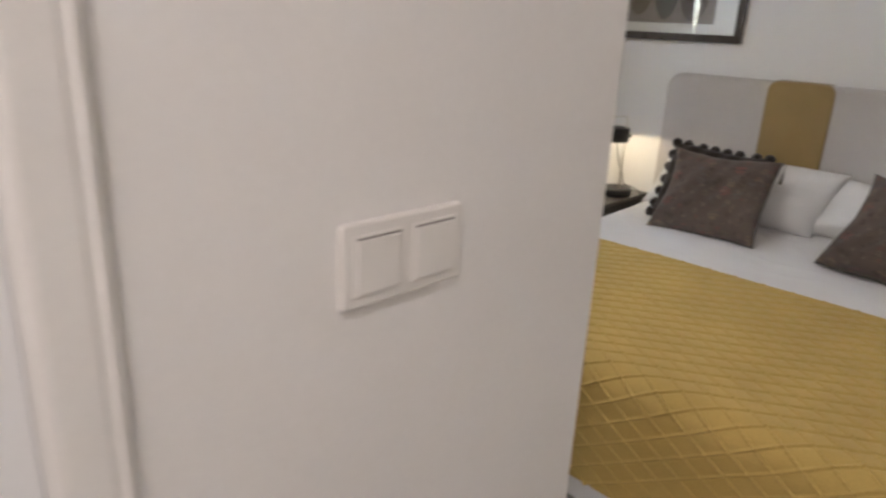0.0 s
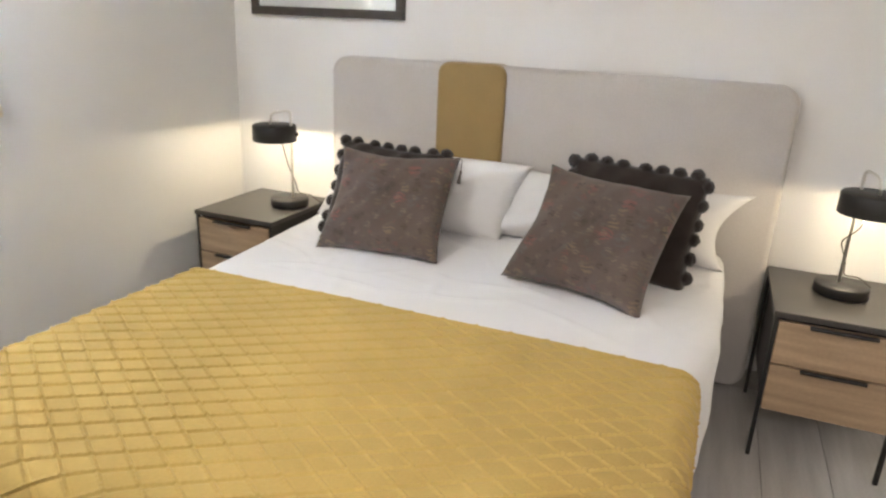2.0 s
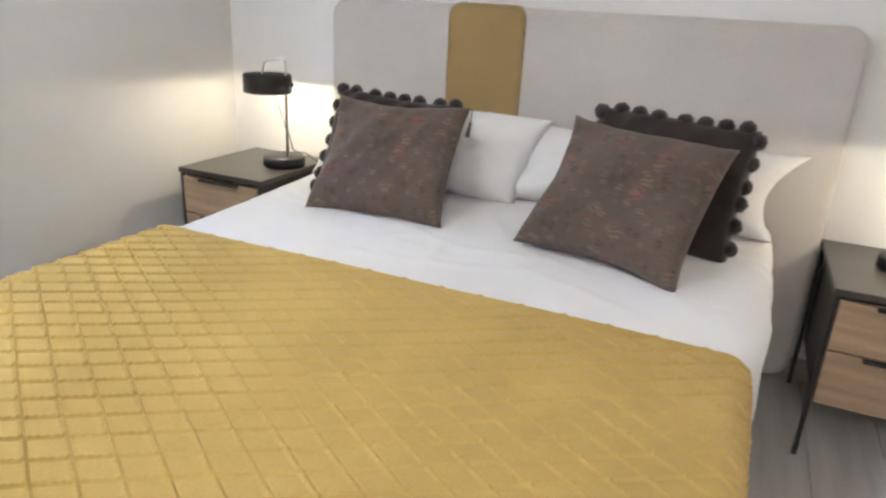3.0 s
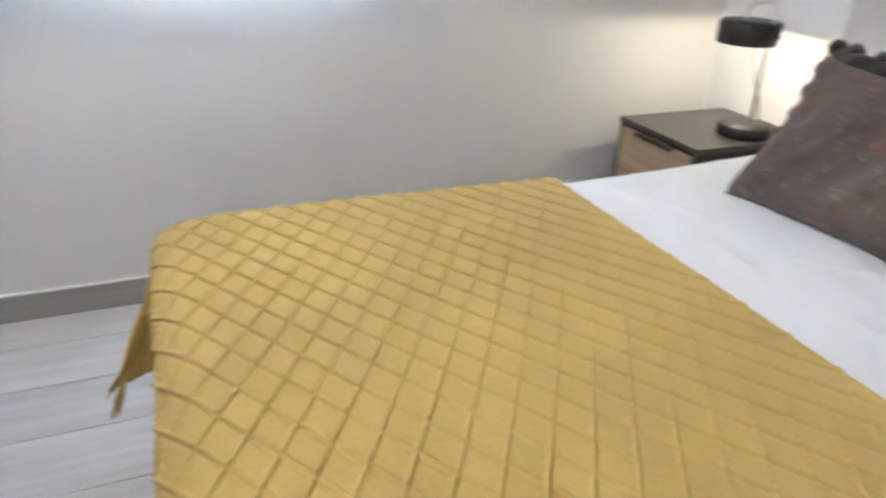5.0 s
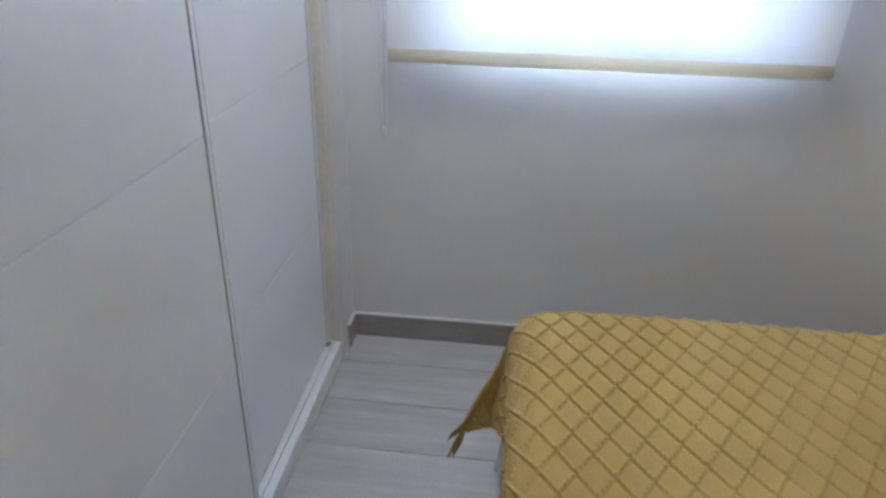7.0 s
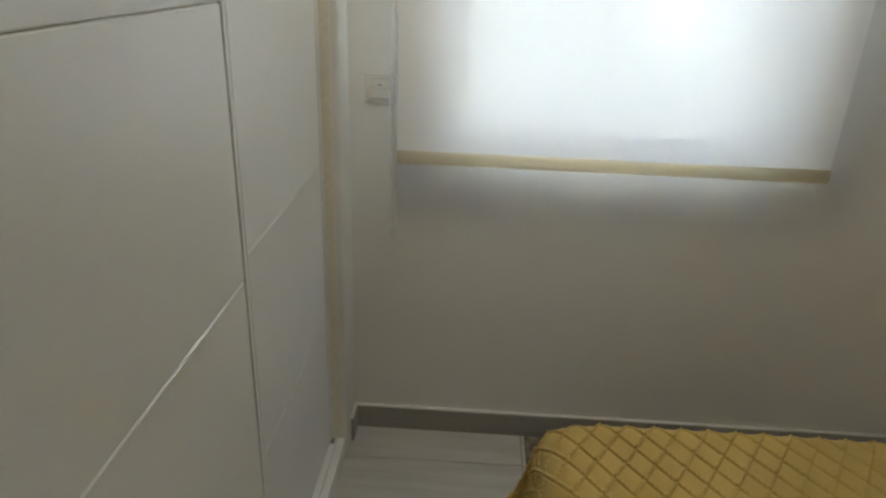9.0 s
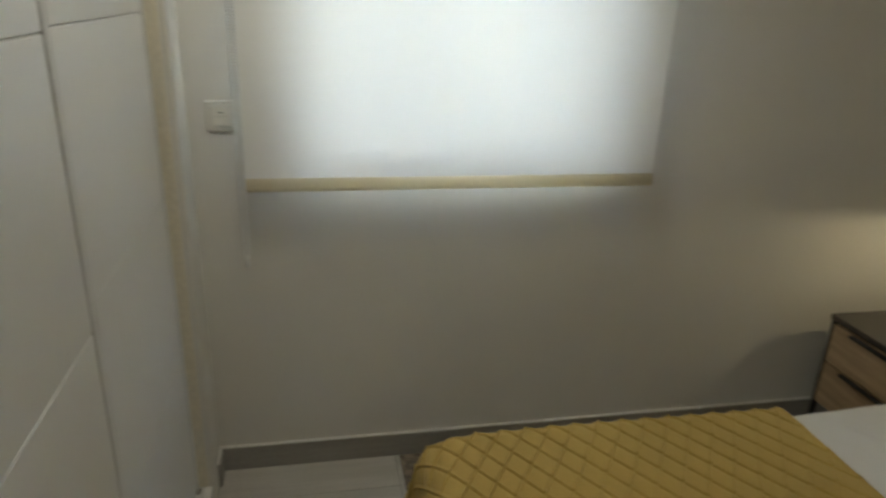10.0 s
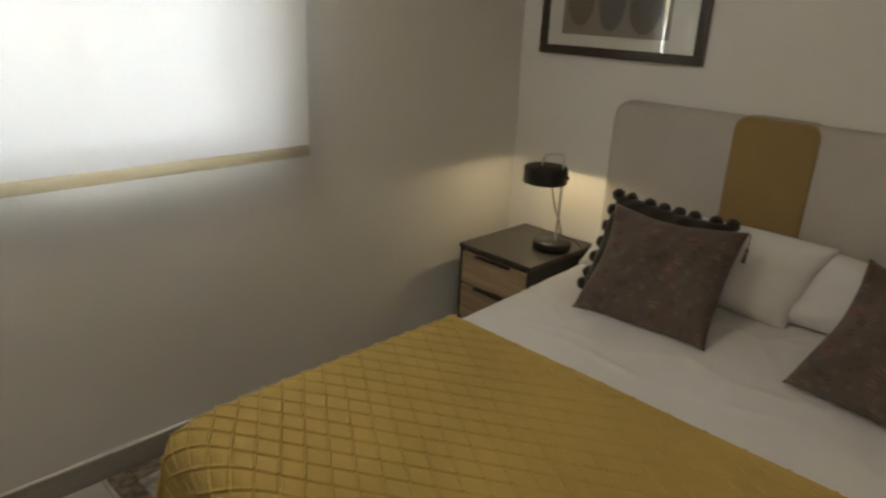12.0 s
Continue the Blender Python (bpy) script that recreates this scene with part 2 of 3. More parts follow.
FACADE = material("grey_render", (0.36, 0.385, 0.435), rough=0.9, vary=0.06, scale=(0.6, 0.6, 0.6), fine=20, bump=0.2)
SHUTTER = material("white_shutter", (0.88, 0.87, 0.83), rough=0.6, vary=0.04)
PAVING = material("patio_paving", (0.60, 0.59, 0.565), rough=0.9, vary=0.12, scale=(0.8, 0.8, 0.8), fine=14)


# ---- small builders ----
def empty(name, loc=(0, 0, 0), rz=0.0):
    ob = new(name)
    ob.matrix_world = pose(*[c * UNIT for c in loc], 0, 0, rz)
    return ob


def mesh_of(name, bm, mat, smooth=False):
    me = bpy.data.meshes.new(name)
    bm.normal_update()
    bm.to_mesh(me)
    bm.free()
    me.transform(Matrix.Scale(UNIT, 4))
    me.materials.append(mat)
    for p in me.polygons:
        p.use_smooth = smooth
    return me


def part(name, bm, mat, parent=None, label="", smooth=False):
    """Links a bmesh as ONE mesh object, under a thing or a part where one is given."""
    ob = new(name, mesh_of(name, bm, mat, smooth))
    ob.parent = parent
    return tagged(ob, label) if label else ob


def box(bm, x0, x1, y0, y1, z0, z1, bevel=0.0, seg=2):
    made = bmesh.ops.create_cube(bm, size=1.0, matrix=Matrix.Translation(((x0 + x1) / 2, (y0 + y1) / 2, (z0 + z1) / 2)) @ Matrix.Diagonal((x1 - x0, y1 - y0, z1 - z0, 1)))
    if bevel:
        edges = list({e for v in made["verts"] for e in v.link_edges})
        bmesh.ops.bevel(bm, geom=edges, offset=bevel, segments=seg, affect="EDGES", profile=0.5)
    return bm


def a_box(x0, x1, y0, y1, z0, z1, bevel=0.0, seg=2):
    return box(bmesh.new(), x0, x1, y0, y1, z0, z1, bevel, seg)


def lathe(profile, centre=(0, 0, 0), seg=40):
    """A turned shape from (radius, height) pairs."""
    bm = bmesh.new()
    rings = []
    for r, z in profile:
        rings.append([bm.verts.new((centre[0] + r * math.cos(2 * math.pi * k / seg), centre[1] + r * math.sin(2 * math.pi * k / seg), centre[2] + z)) for k in range(seg)])
    for a, b in zip(rings, rings[1:]):
        for k in range(seg):
            bm.faces.new((a[k], a[(k + 1) % seg], b[(k + 1) % seg], b[k]))
    for ring, flip in ((rings[0], True), (rings[-1], False)):
        if profile[0 if flip else -1][0] > 1e-4:
            bm.faces.new(ring[::-1] if flip else ring)
    bmesh.ops.recalc_face_normals(bm, faces=bm.faces)
    return bm


def tube(points, radius, seg=10, bm=None):
    """A round tube through points."""
    bm = bm or bmesh.new()
    pts = [Vector(p) for p in points]
    rings, side = [], None
    for i, p in enumerate(pts):
        d = (pts[min(i + 1, len(pts) - 1)] - pts[max(i - 1, 0)]).normalized()
        side = (side - d * side.dot(d)).normalized() if side else d.orthogonal().normalized()
        up = d.cross(side)
        r = radius(i / (len(pts) - 1)) if callable(radius) else radius
        rings.append([bm.verts.new(p + r * (math.cos(2 * math.pi * k / seg) * side + math.sin(2 * math.pi * k / seg) * up)) for k in range(seg)])
    for a, b in zip(rings, rings[1:]):
        for k in range(seg):
            bm.faces.new((a[k], a[(k + 1) % seg], b[(k + 1) % seg], b[k]))
    bm.faces.new(rings[0][::-1])
    bm.faces.new(rings[-1])
    return bm


def rounded(points, radius, steps=5):
    """The line through points with its inner corners rounded."""
    pts = [Vector(p) for p in points]
    out = [pts[0]]
    for a, b, c in zip(pts, pts[1:], pts[2:]):
        p, q = b + (a - b).normalized() * radius, b + (c - b).normalized() * radius
        for k in range(steps + 1):
            t = k / steps
            out.append((1 - t) ** 2 * p + 2 * t * (1 - t) * b + t * t * q)
    return out + [pts[-1]]


def round_plate(w, h, depth, corner, bevel, seg=8):
    """A plate in x and z with rounded corners, soft front (towards -y)."""
    bm = bmesh.new()
    pts = []
    for cx, cz, a0 in ((w - corner, h - corner, 0), (corner, h - corner, 90), (corner, corner, 180), (w - corner, corner, 270)):
        for k in range(seg + 1):
            a = radians(a0 + 90 * k / seg)
            pts.append((cx + corner * math.cos(a), cz + corner * math.sin(a)))
    f = bm.faces.new([bm.verts.new((x, 0, z)) for x, z in pts])
    bmesh.ops.recalc_face_normals(bm, faces=[f])
    got = bmesh.ops.extrude_face_region(bm, geom=[f])
    front = [v for v in got["geom"] if isinstance(v, bmesh.types.BMVert)]
    bmesh.ops.translate(bm, verts=front, vec=(0, -depth, 0))
    ring = [e for e in bm.edges if all(v in front for v in e.verts)]
    if bevel:
        bmesh.ops.bevel(bm, geom=ring, offset=bevel, segments=4, affect="EDGES", profile=0.5)
    bmesh.ops.recalc_face_normals(bm, faces=bm.faces)
    return bm


def grid_mesh(name, P, mat):
    """A smooth sheet from an array of points, rows by columns."""
    rows, cols = P.shape[:2]
    k = np.arange(rows * cols).reshape(rows, cols)
    faces = np.stack((k[:-1, :-1], k[:-1, 1:], k[1:, 1:], k[1:, :-1]), -1).reshape(-1, 4)
    me = bpy.data.meshes.new(name)
    me.from_pydata((P * UNIT).reshape(-1, 3).tolist(), [], faces.tolist())
    me.materials.append(mat)
    me.polygons.foreach_set("use_smooth", np.ones(len(me.polygons), bool))
    me.update()
    return me


# ---- the room's shell ----
ROOM_X, WARD_Y, HALL_Y, TALL = 2.85, -2.40, -4.30, 2.40
NIB_X = 1.615
WIN = (-2.130, -1.240, 0.908, 2.30)

bm = bmesh.new()
box(bm, -0.26, 0, -3.0, WIN[0], 0, TALL)
box(bm, -0.26, 0, WIN[1], 0, 0, TALL)
box(bm, -0.26, 0, WIN[0], WIN[1], 0, WIN[2])
box(bm, -0.26, 0, WIN[0], WIN[1], WIN[3], TALL)
tagged(part("wall_window", bm, PAINT), "off-white painted wall round the blind-covered window", "wall", kind="structure")
tagged(part("wall_headboard", a_box(-0.26, ROOM_X + 0.15, 0, 0.15, 0, TALL), PAINT), "off-white painted wall behind the bed's headboard", "wall", kind="structure")
tagged(part("wall_right", a_box(ROOM_X, ROOM_X + 0.15, HALL_Y, 0, 0, TALL), PAINT), "plain off-white painted wall", "wall", kind="structure")
tagged(part("wall_hall_end", a_box(NIB_X - 0.1, ROOM_X + 0.15, HALL_Y - 0.15, HALL_Y, 0, TALL), PAINT), "plain off-white painted wall closing the entry", "wall", kind="structure")
tagged(part("wall_wardrobe_back", a_box(-0.26, NIB_X - 0.1, -3.15, -3.0, 0, TALL), PAINT), "plain wall behind the wardrobe", "wall", kind="structure")
DOOR = (-3.83, -3.07, 1.925)
bm = bmesh.new()
box(bm, NIB_X - 0.1, NIB_X, DOOR[1], -2.415, 0, TALL)
box(bm, NIB_X - 0.1, NIB_X, HALL_Y, DOOR[0], 0, TALL)
box(bm, NIB_X - 0.1, NIB_X, DOOR[0], DOOR[1], DOOR[2], TALL)
tagged(part("wall_entry", bm, PAINT), "off-white painted entry wall with light switches", "wall", kind="structure")
tagged(part("wall_nib", a_box(0.0, 0.085, -3.0, WARD_Y, 0, TALL), PAINT), "narrow painted wall end beside the wardrobe", "wall", kind="structure")
tagged(part("ceiling", a_box(-0.26, ROOM_X + 0.15, HALL_Y - 0.15, 0.15, TALL, TALL + 0.15), CEILING), "plain white ceiling", "ceiling", kind="structure")
floor = tagged(part("floor", a_box(-0.26, ROOM_X + 0.15, HALL_Y - 0.15, 0.15, -0.15, -0.004), GROUT), "grey wood-look plank floor with thin dark joints", "floor", kind="structure")

skirts = (("baseboard_window", (0, 0.012, WARD_Y, 0)), ("baseboard_headboard", (0.012, ROOM_X, -0.012, 0)),
          ("baseboard_nib", (0.012, 0.085, WARD_Y, WARD_Y + 0.012)), ("baseboard_right", (ROOM_X - 0.012, ROOM_X, HALL_Y, -0.012)),
          ("baseboard_entry", (NIB_X, NIB_X + 0.012, -3.0, -2.415)))
for name, (x0, x1, y0, y1) in skirts:
    base = tagged(part(name, a_box(x0, x1, y0, y1, 0, 0.080, 0.002), SKIRT), "grey tile skirting with a white joint along its top", "skirting", kind="structure")
    part("joint", a_box(x0 + 0.0005, x1 - 0.001, y0 + 0.0005, y1 - 0.001, 0.0802, 0.085, 0.001), SILICONE, base, "white sealant joint")

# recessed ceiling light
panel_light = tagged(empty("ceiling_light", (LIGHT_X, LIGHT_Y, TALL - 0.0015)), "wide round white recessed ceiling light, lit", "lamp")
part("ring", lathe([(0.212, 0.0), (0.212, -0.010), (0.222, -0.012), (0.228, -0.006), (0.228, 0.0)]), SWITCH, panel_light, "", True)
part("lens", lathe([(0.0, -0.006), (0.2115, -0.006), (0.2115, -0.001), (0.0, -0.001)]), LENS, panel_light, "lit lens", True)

# entry door with its moulded casing
door = tagged(empty("door_1", (NIB_X, DOOR[1], 0)), "white closed door with moulded casing in the entry wall", "door", kind="structure")


def casing(length):
    """A moulded upright, 53 mm wide (along -y), from the foot up."""
    bm = bmesh.new()
    prof = [(0.0, 0.053), (0.007, 0.053), (0.011, 0.050), (0.012, 0.046), (0.0095, 0.043), (0.0095, 0.040), (0.011, 0.037), (0.011, 0.010), (0.009, 0.005), (0.0, 0.003)]
    a = [bm.verts.new((x, y, 0)) for x, y in prof]
    b = [bm.verts.new((x, y, length)) for x, y in prof]
    for k in range(len(prof) - 1):
        bm.faces.new((a[k], a[k + 1], b[k + 1], b[k]))
    bm.faces.new(a[::-1])
    bm.faces.new(b)
    bmesh.ops.recalc_face_normals(bm, faces=bm.faces)
    return bm


part("casing", casing(1.978), TRIM, door)
bm = casing(1.978)
bmesh.ops.transform(bm, matrix=Matrix.Translation((0, DOOR[0] - DOOR[1], 0)) @ Matrix.Diagonal((1, -1, 1, 1)), verts=bm.verts)
bmesh.ops.recalc_face_normals(bm, faces=bm.faces)
part("casing", bm, TRIM, door)
part("lintel_casing", a_box(0, 0.0105, -0.763, 0.003, 1.928, 1.978, 0.003), TRIM, door)
leaf = part("leaf", a_box(-0.046, -0.003, -0.757, 0.0, 0.006, 1.918, 0.003), LACQUER, door)
for z0, z1 in ((0.15, 0.90), (1.00, 1.79)):
    part("leaf_panel", a_box(-0.004, 0.003, -0.64, -0.12, z0, z1, 0.005), LACQUER, leaf)
part("door_handle", tube(rounded([(-0.003, -0.70, 0.96), (0.045, -0.70, 0.96), (0.045, -0.58, 0.96)], 0.02), 0.009), STEEL, leaf, "nickel lever handle")

# window
window = tagged(empty("window_1", (-0.2, 0, 0)), "white aluminium sliding window behind the blind", "window", kind="structure")
for name, b in (("window_frame", (0.0, 0.06, WIN[0], WIN[0] + 0.020, WIN[2], WIN[3])), ("window_frame", (0.0, 0.06, WIN[1] - 0.020, WIN[1], WIN[2], WIN[3])),
                ("window_frame", (0.0, 0.06, WIN[0] + 0.020, WIN[1] - 0.020, WIN[3] - 0.020, WIN[3])), ("window_frame", (0.0, 0.06, WIN[0] + 0.020, WIN[1] - 0.020, WIN[2], WIN[2] + 0.020))):
    part(name, a_box(*b, 0.003), ALUMINIUM, window)
part("window_sill", a_box(-0.08, 0.0, WIN[0] + 0.002, WIN[1] - 0.002, WIN[2] + 0.001, WIN[2] + 0.014, 0.004), SILICONE, window)
for y0, y1, dx, sa, sb in ((WIN[0] + 0.022, -1.694, 0.034, 0.020, 0.020), (-1.722, WIN[1] - 0.022, 0.006, 0.020, 0.020)):
    bm = bmesh.new()
    z0, z1 = WIN[2] + 0.022, WIN[3] - 0.022
    box(bm, dx, dx + 0.022, y0, y0 + sa, z0, z1)
    box(bm, dx, dx + 0.022, y1 - sb, y1, z0, z1)
    box(bm, dx, dx + 0.022, y0 + sa, y1 - sb, z0, z0 + 0.024)
    box(bm, dx, dx + 0.022, y0 + sa, y1 - sb, z1 - 0.024, z1)
    sash = part("sash", bm, ALUMINIUM, window)
    pane = part("pane", a_box(dx + 0.008, dx + 0.013, y0 + sa - 0.002, y1 - sb + 0.002, z0 + 0.022, z1 - 0.022), GLASS, sash)
    pane.visible_shadow = False

# ---- outside, beyond the window ----
tagged(part("ground", a_box(-400, 400, -400, 400, -0.6, -0.4), PAVING), "pale paved patio ground outside the window", "ground", kind="structure")
house = tagged(empty("neighbouring_house", (-5.2, 0, -0.4)), "pale grey rendered house across the patio with white shutters", "house")
bm = bmesh.new()
box(bm, -0.3, 0, -9, -0.42, 0, 3.6)
box(bm, -0.3, 0, 0.12, 8, 0, 3.6)
box(bm, -0.3, 0, -0.42, 0.12, 0, 1.05)
box(bm, -0.3, 0, -0.42, 0.12, 1.66, 3.6)
part("wall", bm, FACADE, house)
part("roof", a_box(-4.0, 0.25, -9.2, 8.2, 3.62, 3.8), PAVING, house)
win2 = part("window_frame", a_box(-0.12, -0.07, -0.41, 0.11, 1.06, 1.65), FACADE, house)
for y0, y1 in ((-0.40, -0.215), (-0.170, 0.10)):
    part("shutter", a_box(-0.068, -0.05, y0, y1, 1.07, 1.64, 0.004), SHUTTER, win2)
part("ledge", a_box(0.002, 0.12, -2.10, -1.83, 1.13, 1.21, 0.01), SHUTTER, house)

# ---- roller blind ----
blind = tagged(empty("roller_blind", (0.072, 0, 0)), "cream screen roller blind drawn down over the window", "blind")
B0, B1 = -2.259, -1.135
ys = np.linspace(B0, B1, 60)
zs = np.linspace(0.947, 2.19, 70)
Y, Z = np.meshgrid(ys, zs)
P = np.stack((0.0015 * np.sin(Y * 5) * np.cos(Z * 2), Y, Z), -1)
fabric = new("fabric", grid_mesh("fabric", P, BLIND))
fabric.parent = blind
bm = bmesh.new()
prof = [(0.006 * math.cos(a) * (1.0 if abs(math.sin(a)) < 0.9 else 0.7), 0.018 * math.sin(a)) for a in np.linspace(0, 2 * math.pi, 16, endpoint=False)]
a = [bm.verts.new((x, B0, 0.931 + z)) for x, z in prof]
b = [bm.verts.new((x, B1, 0.931 + z)) for x, z in prof]
for k in range(16):
    bm.faces.new((a[k], a[(k + 1) % 16], b[(k + 1) % 16], b[k]))
bm.faces.new(a)
bm.faces.new(b[::-1])
bmesh.ops.recalc_face_normals(bm, faces=bm.faces)
part("bottom_bar", bm, BAR, blind, "cream fabric-covered bottom bar", True)
bm = lathe([(0.024, 0), (0.024, B1 - B0 + 0.03)], seg=24)
bmesh.ops.rotate(bm, cent=(0, 0, 0), matrix=Matrix.Rotation(radians(-90), 3, "X"), verts=bm.verts)
bmesh.ops.translate(bm, verts=bm.verts, vec=(-0.022, B0 - 0.015, 2.195))
part("roller", bm, ALUMINIUM, blind, "", True)
for y in (B0 - 0.022, B1 + 0.018):
    part("bracket", a_box(-0.0715, 0.006, y - 0.004, y + 0.004, 2.165, 2.235, 0.002), ALUMINIUM, blind)
bead = bmesh.new()
bmesh.ops.create_icosphere(bead, subdivisions=1, radius=0.0038)
bead_me = mesh_of("bead", bead, CHAIN, True)
verts, faces = [], []
src_v = [v.co.copy() for v in bead_me.vertices]
src_f = [tuple(p.vertices) for p in bead_me.polygons]
for dy, top in ((-0.012, 2.19), (0.001, 2.19)):
    z = 0.735
    while z < top:
        o = len(verts)
        sway = 0.002 * math.sin(z * 9)
        verts += [tuple(v + UNIT * Vector((0.004 + sway, B0 - 0.004 + dy, z))) for v in src_v]
        faces += [tuple(i + o for i in f) for f in src_f]
        z += 0.0078
chain_me = bpy.data.meshes.new("bead_chain")
chain_me.from_pydata(verts, [], faces)
chain_me.materials.append(CHAIN)
chain = tagged(new("bead_chain", chain_me), "white bead chain", kind="stuff")
chain.parent = blind
part("chain_weight", lathe([(0.002, 0), (0.007, 0.003), (0.007, 0.024), (0.004, 0.034), (0.0, 0.036)], (0.004, B0 - 0.0095, 0.704), 16), CHAIN, blind, "clear white chain tensioner", True)


# ---- switches ----
def switch_plate(name, label, modules, where, rz, motor=False, q=0.955):
    """A wall plate in x and z, facing -y before the turn; q: its pitch against 71 units."""
    thing = tagged(empty(name, where, rz), label, "switch")
    def block(*b, bevel=0.0):
        return a_box(*[c * q for c in b], bevel)

    part("plate", round_plate((0.071 * modules + 0.010) * q, 0.081 * q, 0.008 * q, 0.004, 0.003, 3), SWITCH, thing)
    for k in range(modules):
        x0 = 0.0135 + 0.071 * k
        part("surround", block(x0 - 0.002, x0 + 0.056, -0.0095, -0.006, 0.011, 0.070, bevel=0.001), SWITCH, thing)
        # solid grey strip, its colour standing in for shade over the rocker
        part("shade_strip", block(x0 + 0.001, x0 + 0.053, -0.0102, -0.0085, 0.0660, 0.0678), SHADE_AND_STOP_GREY, thing, "thin grey strip coloured as the shade above the rocker")
        if motor:
            for z0, z1 in ((0.015, 0.0405), (0.0415, 0.067)):
                part("rocker", block(x0 + 0.0015, x0 + 0.0525, -0.0135, -0.009, z0, z1, bevel=0.0012), SWITCH, thing)
            part("mark", block(x0 + 0.021, x0 + 0.033, -0.0138, -0.0133, 0.050, 0.052), GAP, thing)
        else:
            part("rocker", block(x0 + 0.0018, x0 + 0.0522, -0.0112, -0.008, 0.0132, 0.0655, bevel=0.0012), SWITCH, thing)
    return thing


switch_plate("light_switch", "white double light switch on the entry wall", 2, (NIB_X + 0.0005, -2.836, 1.013), 90)
switch_plate("blind_switch", "white square shutter switch on the window wall", 1, (0.0005, -2.353, 1.058), 90, True)

# ---- wardrobe with sliding doors ----
ward = tagged(empty("wardrobe", (0, WARD_Y, 0)), "built-in white wardrobe with grooved lacquer sliding doors", "wardrobe")
part("jamb", a_box(0.0855, 0.154, -0.11, 0.004, 0.0, 2.36, 0.003), TRIM, ward, "white wardrobe jamb")
part("reveal_strip", a_box(0.1542, 0.1575, -0.108, -0.012, 0.0665, 2.309, 0.001), BEIGE, ward, "beige reveal strip")
part("jamb", a_box(1.465, 1.514, -0.11, -0.002, 0.0, 2.36, 0.003), TRIM, ward)
part("plinth", a_box(0.1545, 1.4645, -0.11, -0.002, 0.0, 0.052, 0.002), LACQUER, ward, "white plinth under the sliding track")
for ya, yb, zt in ((-0.024, -0.001, 0.066), (-0.046, -0.026, 0.066), (-0.108, -0.049, 0.062)):
    part("bottom_track", a_box(0.1545, 1.4645, ya, yb, 0.0525, zt, 0.002), LACQUER, ward, "white sliding track strip")
part("top_track", a_box(0.1545, 1.4645, -0.11, -0.002, 2.31, 2.36, 0.002), ALUMINIUM, ward)
part("head_panel", a_box(0.0855, 1.514, -0.06, -0.002, 2.3605, TALL - 0.0005), LACQUER, ward)
part("track_stop", a_box(0.166, 0.188, -0.047, -0.030, 0.0665, 0.0715, 0.001), SHADE_AND_STOP_GREY, ward, "small grey door stop")
LEVELS = [0.072, 0.497, 0.931, 1.348, 1.782, 2.305]
for x0, x1, y in ((0.832, 1.463, -0.012), (0.156, 0.885, -0.041)):
    leaf = part("sliding_door", a_box(x0 + 0.002, x1 - 0.002, y - 0.022, y - 0.006, 0.0725, 2.304), ALUMINIUM, ward)
    for z0, z1 in zip(LEVELS, LEVELS[1:]):
        part("door_panel", a_box(x0 + 0.0200, x1 - 0.0200, y - 0.0075, y, z0 + 0.0004, z1 - 0.0004, 0.0021, 1), LACQUER, leaf)
    for xa, xb in ((x0, x0 + 0.0178), (x1 - 0.0178, x1)):
        near = xa == x0
        # added grey strips draw the shade lines beside and within each profile
        for seam_shade in ((xb + 0.0003, xa + 0.0032) if near else (xa - 0.0019, xb - 0.0048)):
            part("seam_shade", a_box(seam_shade, seam_shade + 0.0016, y - 0.006, y - 0.0004, 0.0725, 2.304), SEAM_SHADE, leaf, "grey strip painted as the shade between panel and profile")
        lip, stile = ((xa, xa + 0.0030), (xa + 0.0050, xb)) if near else ((xb - 0.0030, xb), (xa, xb - 0.0050))
        part("edge_profile", a_box(*lip, y - 0.025, y + 0.002, 0.0715, 2.306, 0.0008), LACQUER, leaf)
        part("edge_profile", a_box(*stile, y - 0.025, y + 0.002, 0.0715, 2.306, 0.0010), LACQUER, leaf)

# ---- bed ----
BX0, BX1, BY0, BY1, TOP = 0.607, 2.000, -1.862, -0.10, 0.503
bed = tagged(empty("bed", ((BX0 + BX1) / 2, -1.0, 0)), "double bed with white-sheeted mattress on a low base", "bed")
cx = (BX0 + BX1) / 2
part("base", a_box(BX0 - cx + 0.03, BX1 - cx - 0.03, BY0 + 1.03, BY1 + 1.0, 0.09, 0.26, 0.01), MATTRESS, bed)
part("mattress", a_box(BX0 - cx + 0.01, BX1 - cx - 0.01, BY0 + 1.01, BY1 + 1.0, 0.262, TOP - 0.012, 0.04, 4), MATTRESS, bed)
for lx in (BX0 - cx + 0.10, BX1 - cx - 0.10):
    for ly in (BY0 + 1.12, BY1 + 0.9):
        part("leg", lathe([(0.02, 0), (0.024, 0.004), (0.028, 0.0895)], (lx, ly, 0), 16), BLACK_METAL, bed, "", True)


def over_edge(s, lo, hi, r):
    """Place across, fall and lean of a cloth at arc length s from where the flat top begins."""
    flat = hi - lo - 2 * r
    q = np.where(s < 0, -s, np.where(s > flat, s - flat, 0.0))
    sign = np.where(s < 0, -1.0, np.where(s > flat, 1.0, 0.0))
    bend = np.clip(q / r, 0, math.pi / 2)
    down = np.maximum(q - r * math.pi / 2, 0)
    place = lo + r + np.clip(s, 0, flat) + sign * r * np.sin(bend)
    return place, r * (1 - np.cos(bend)) + down, sign * np.sin(bend)


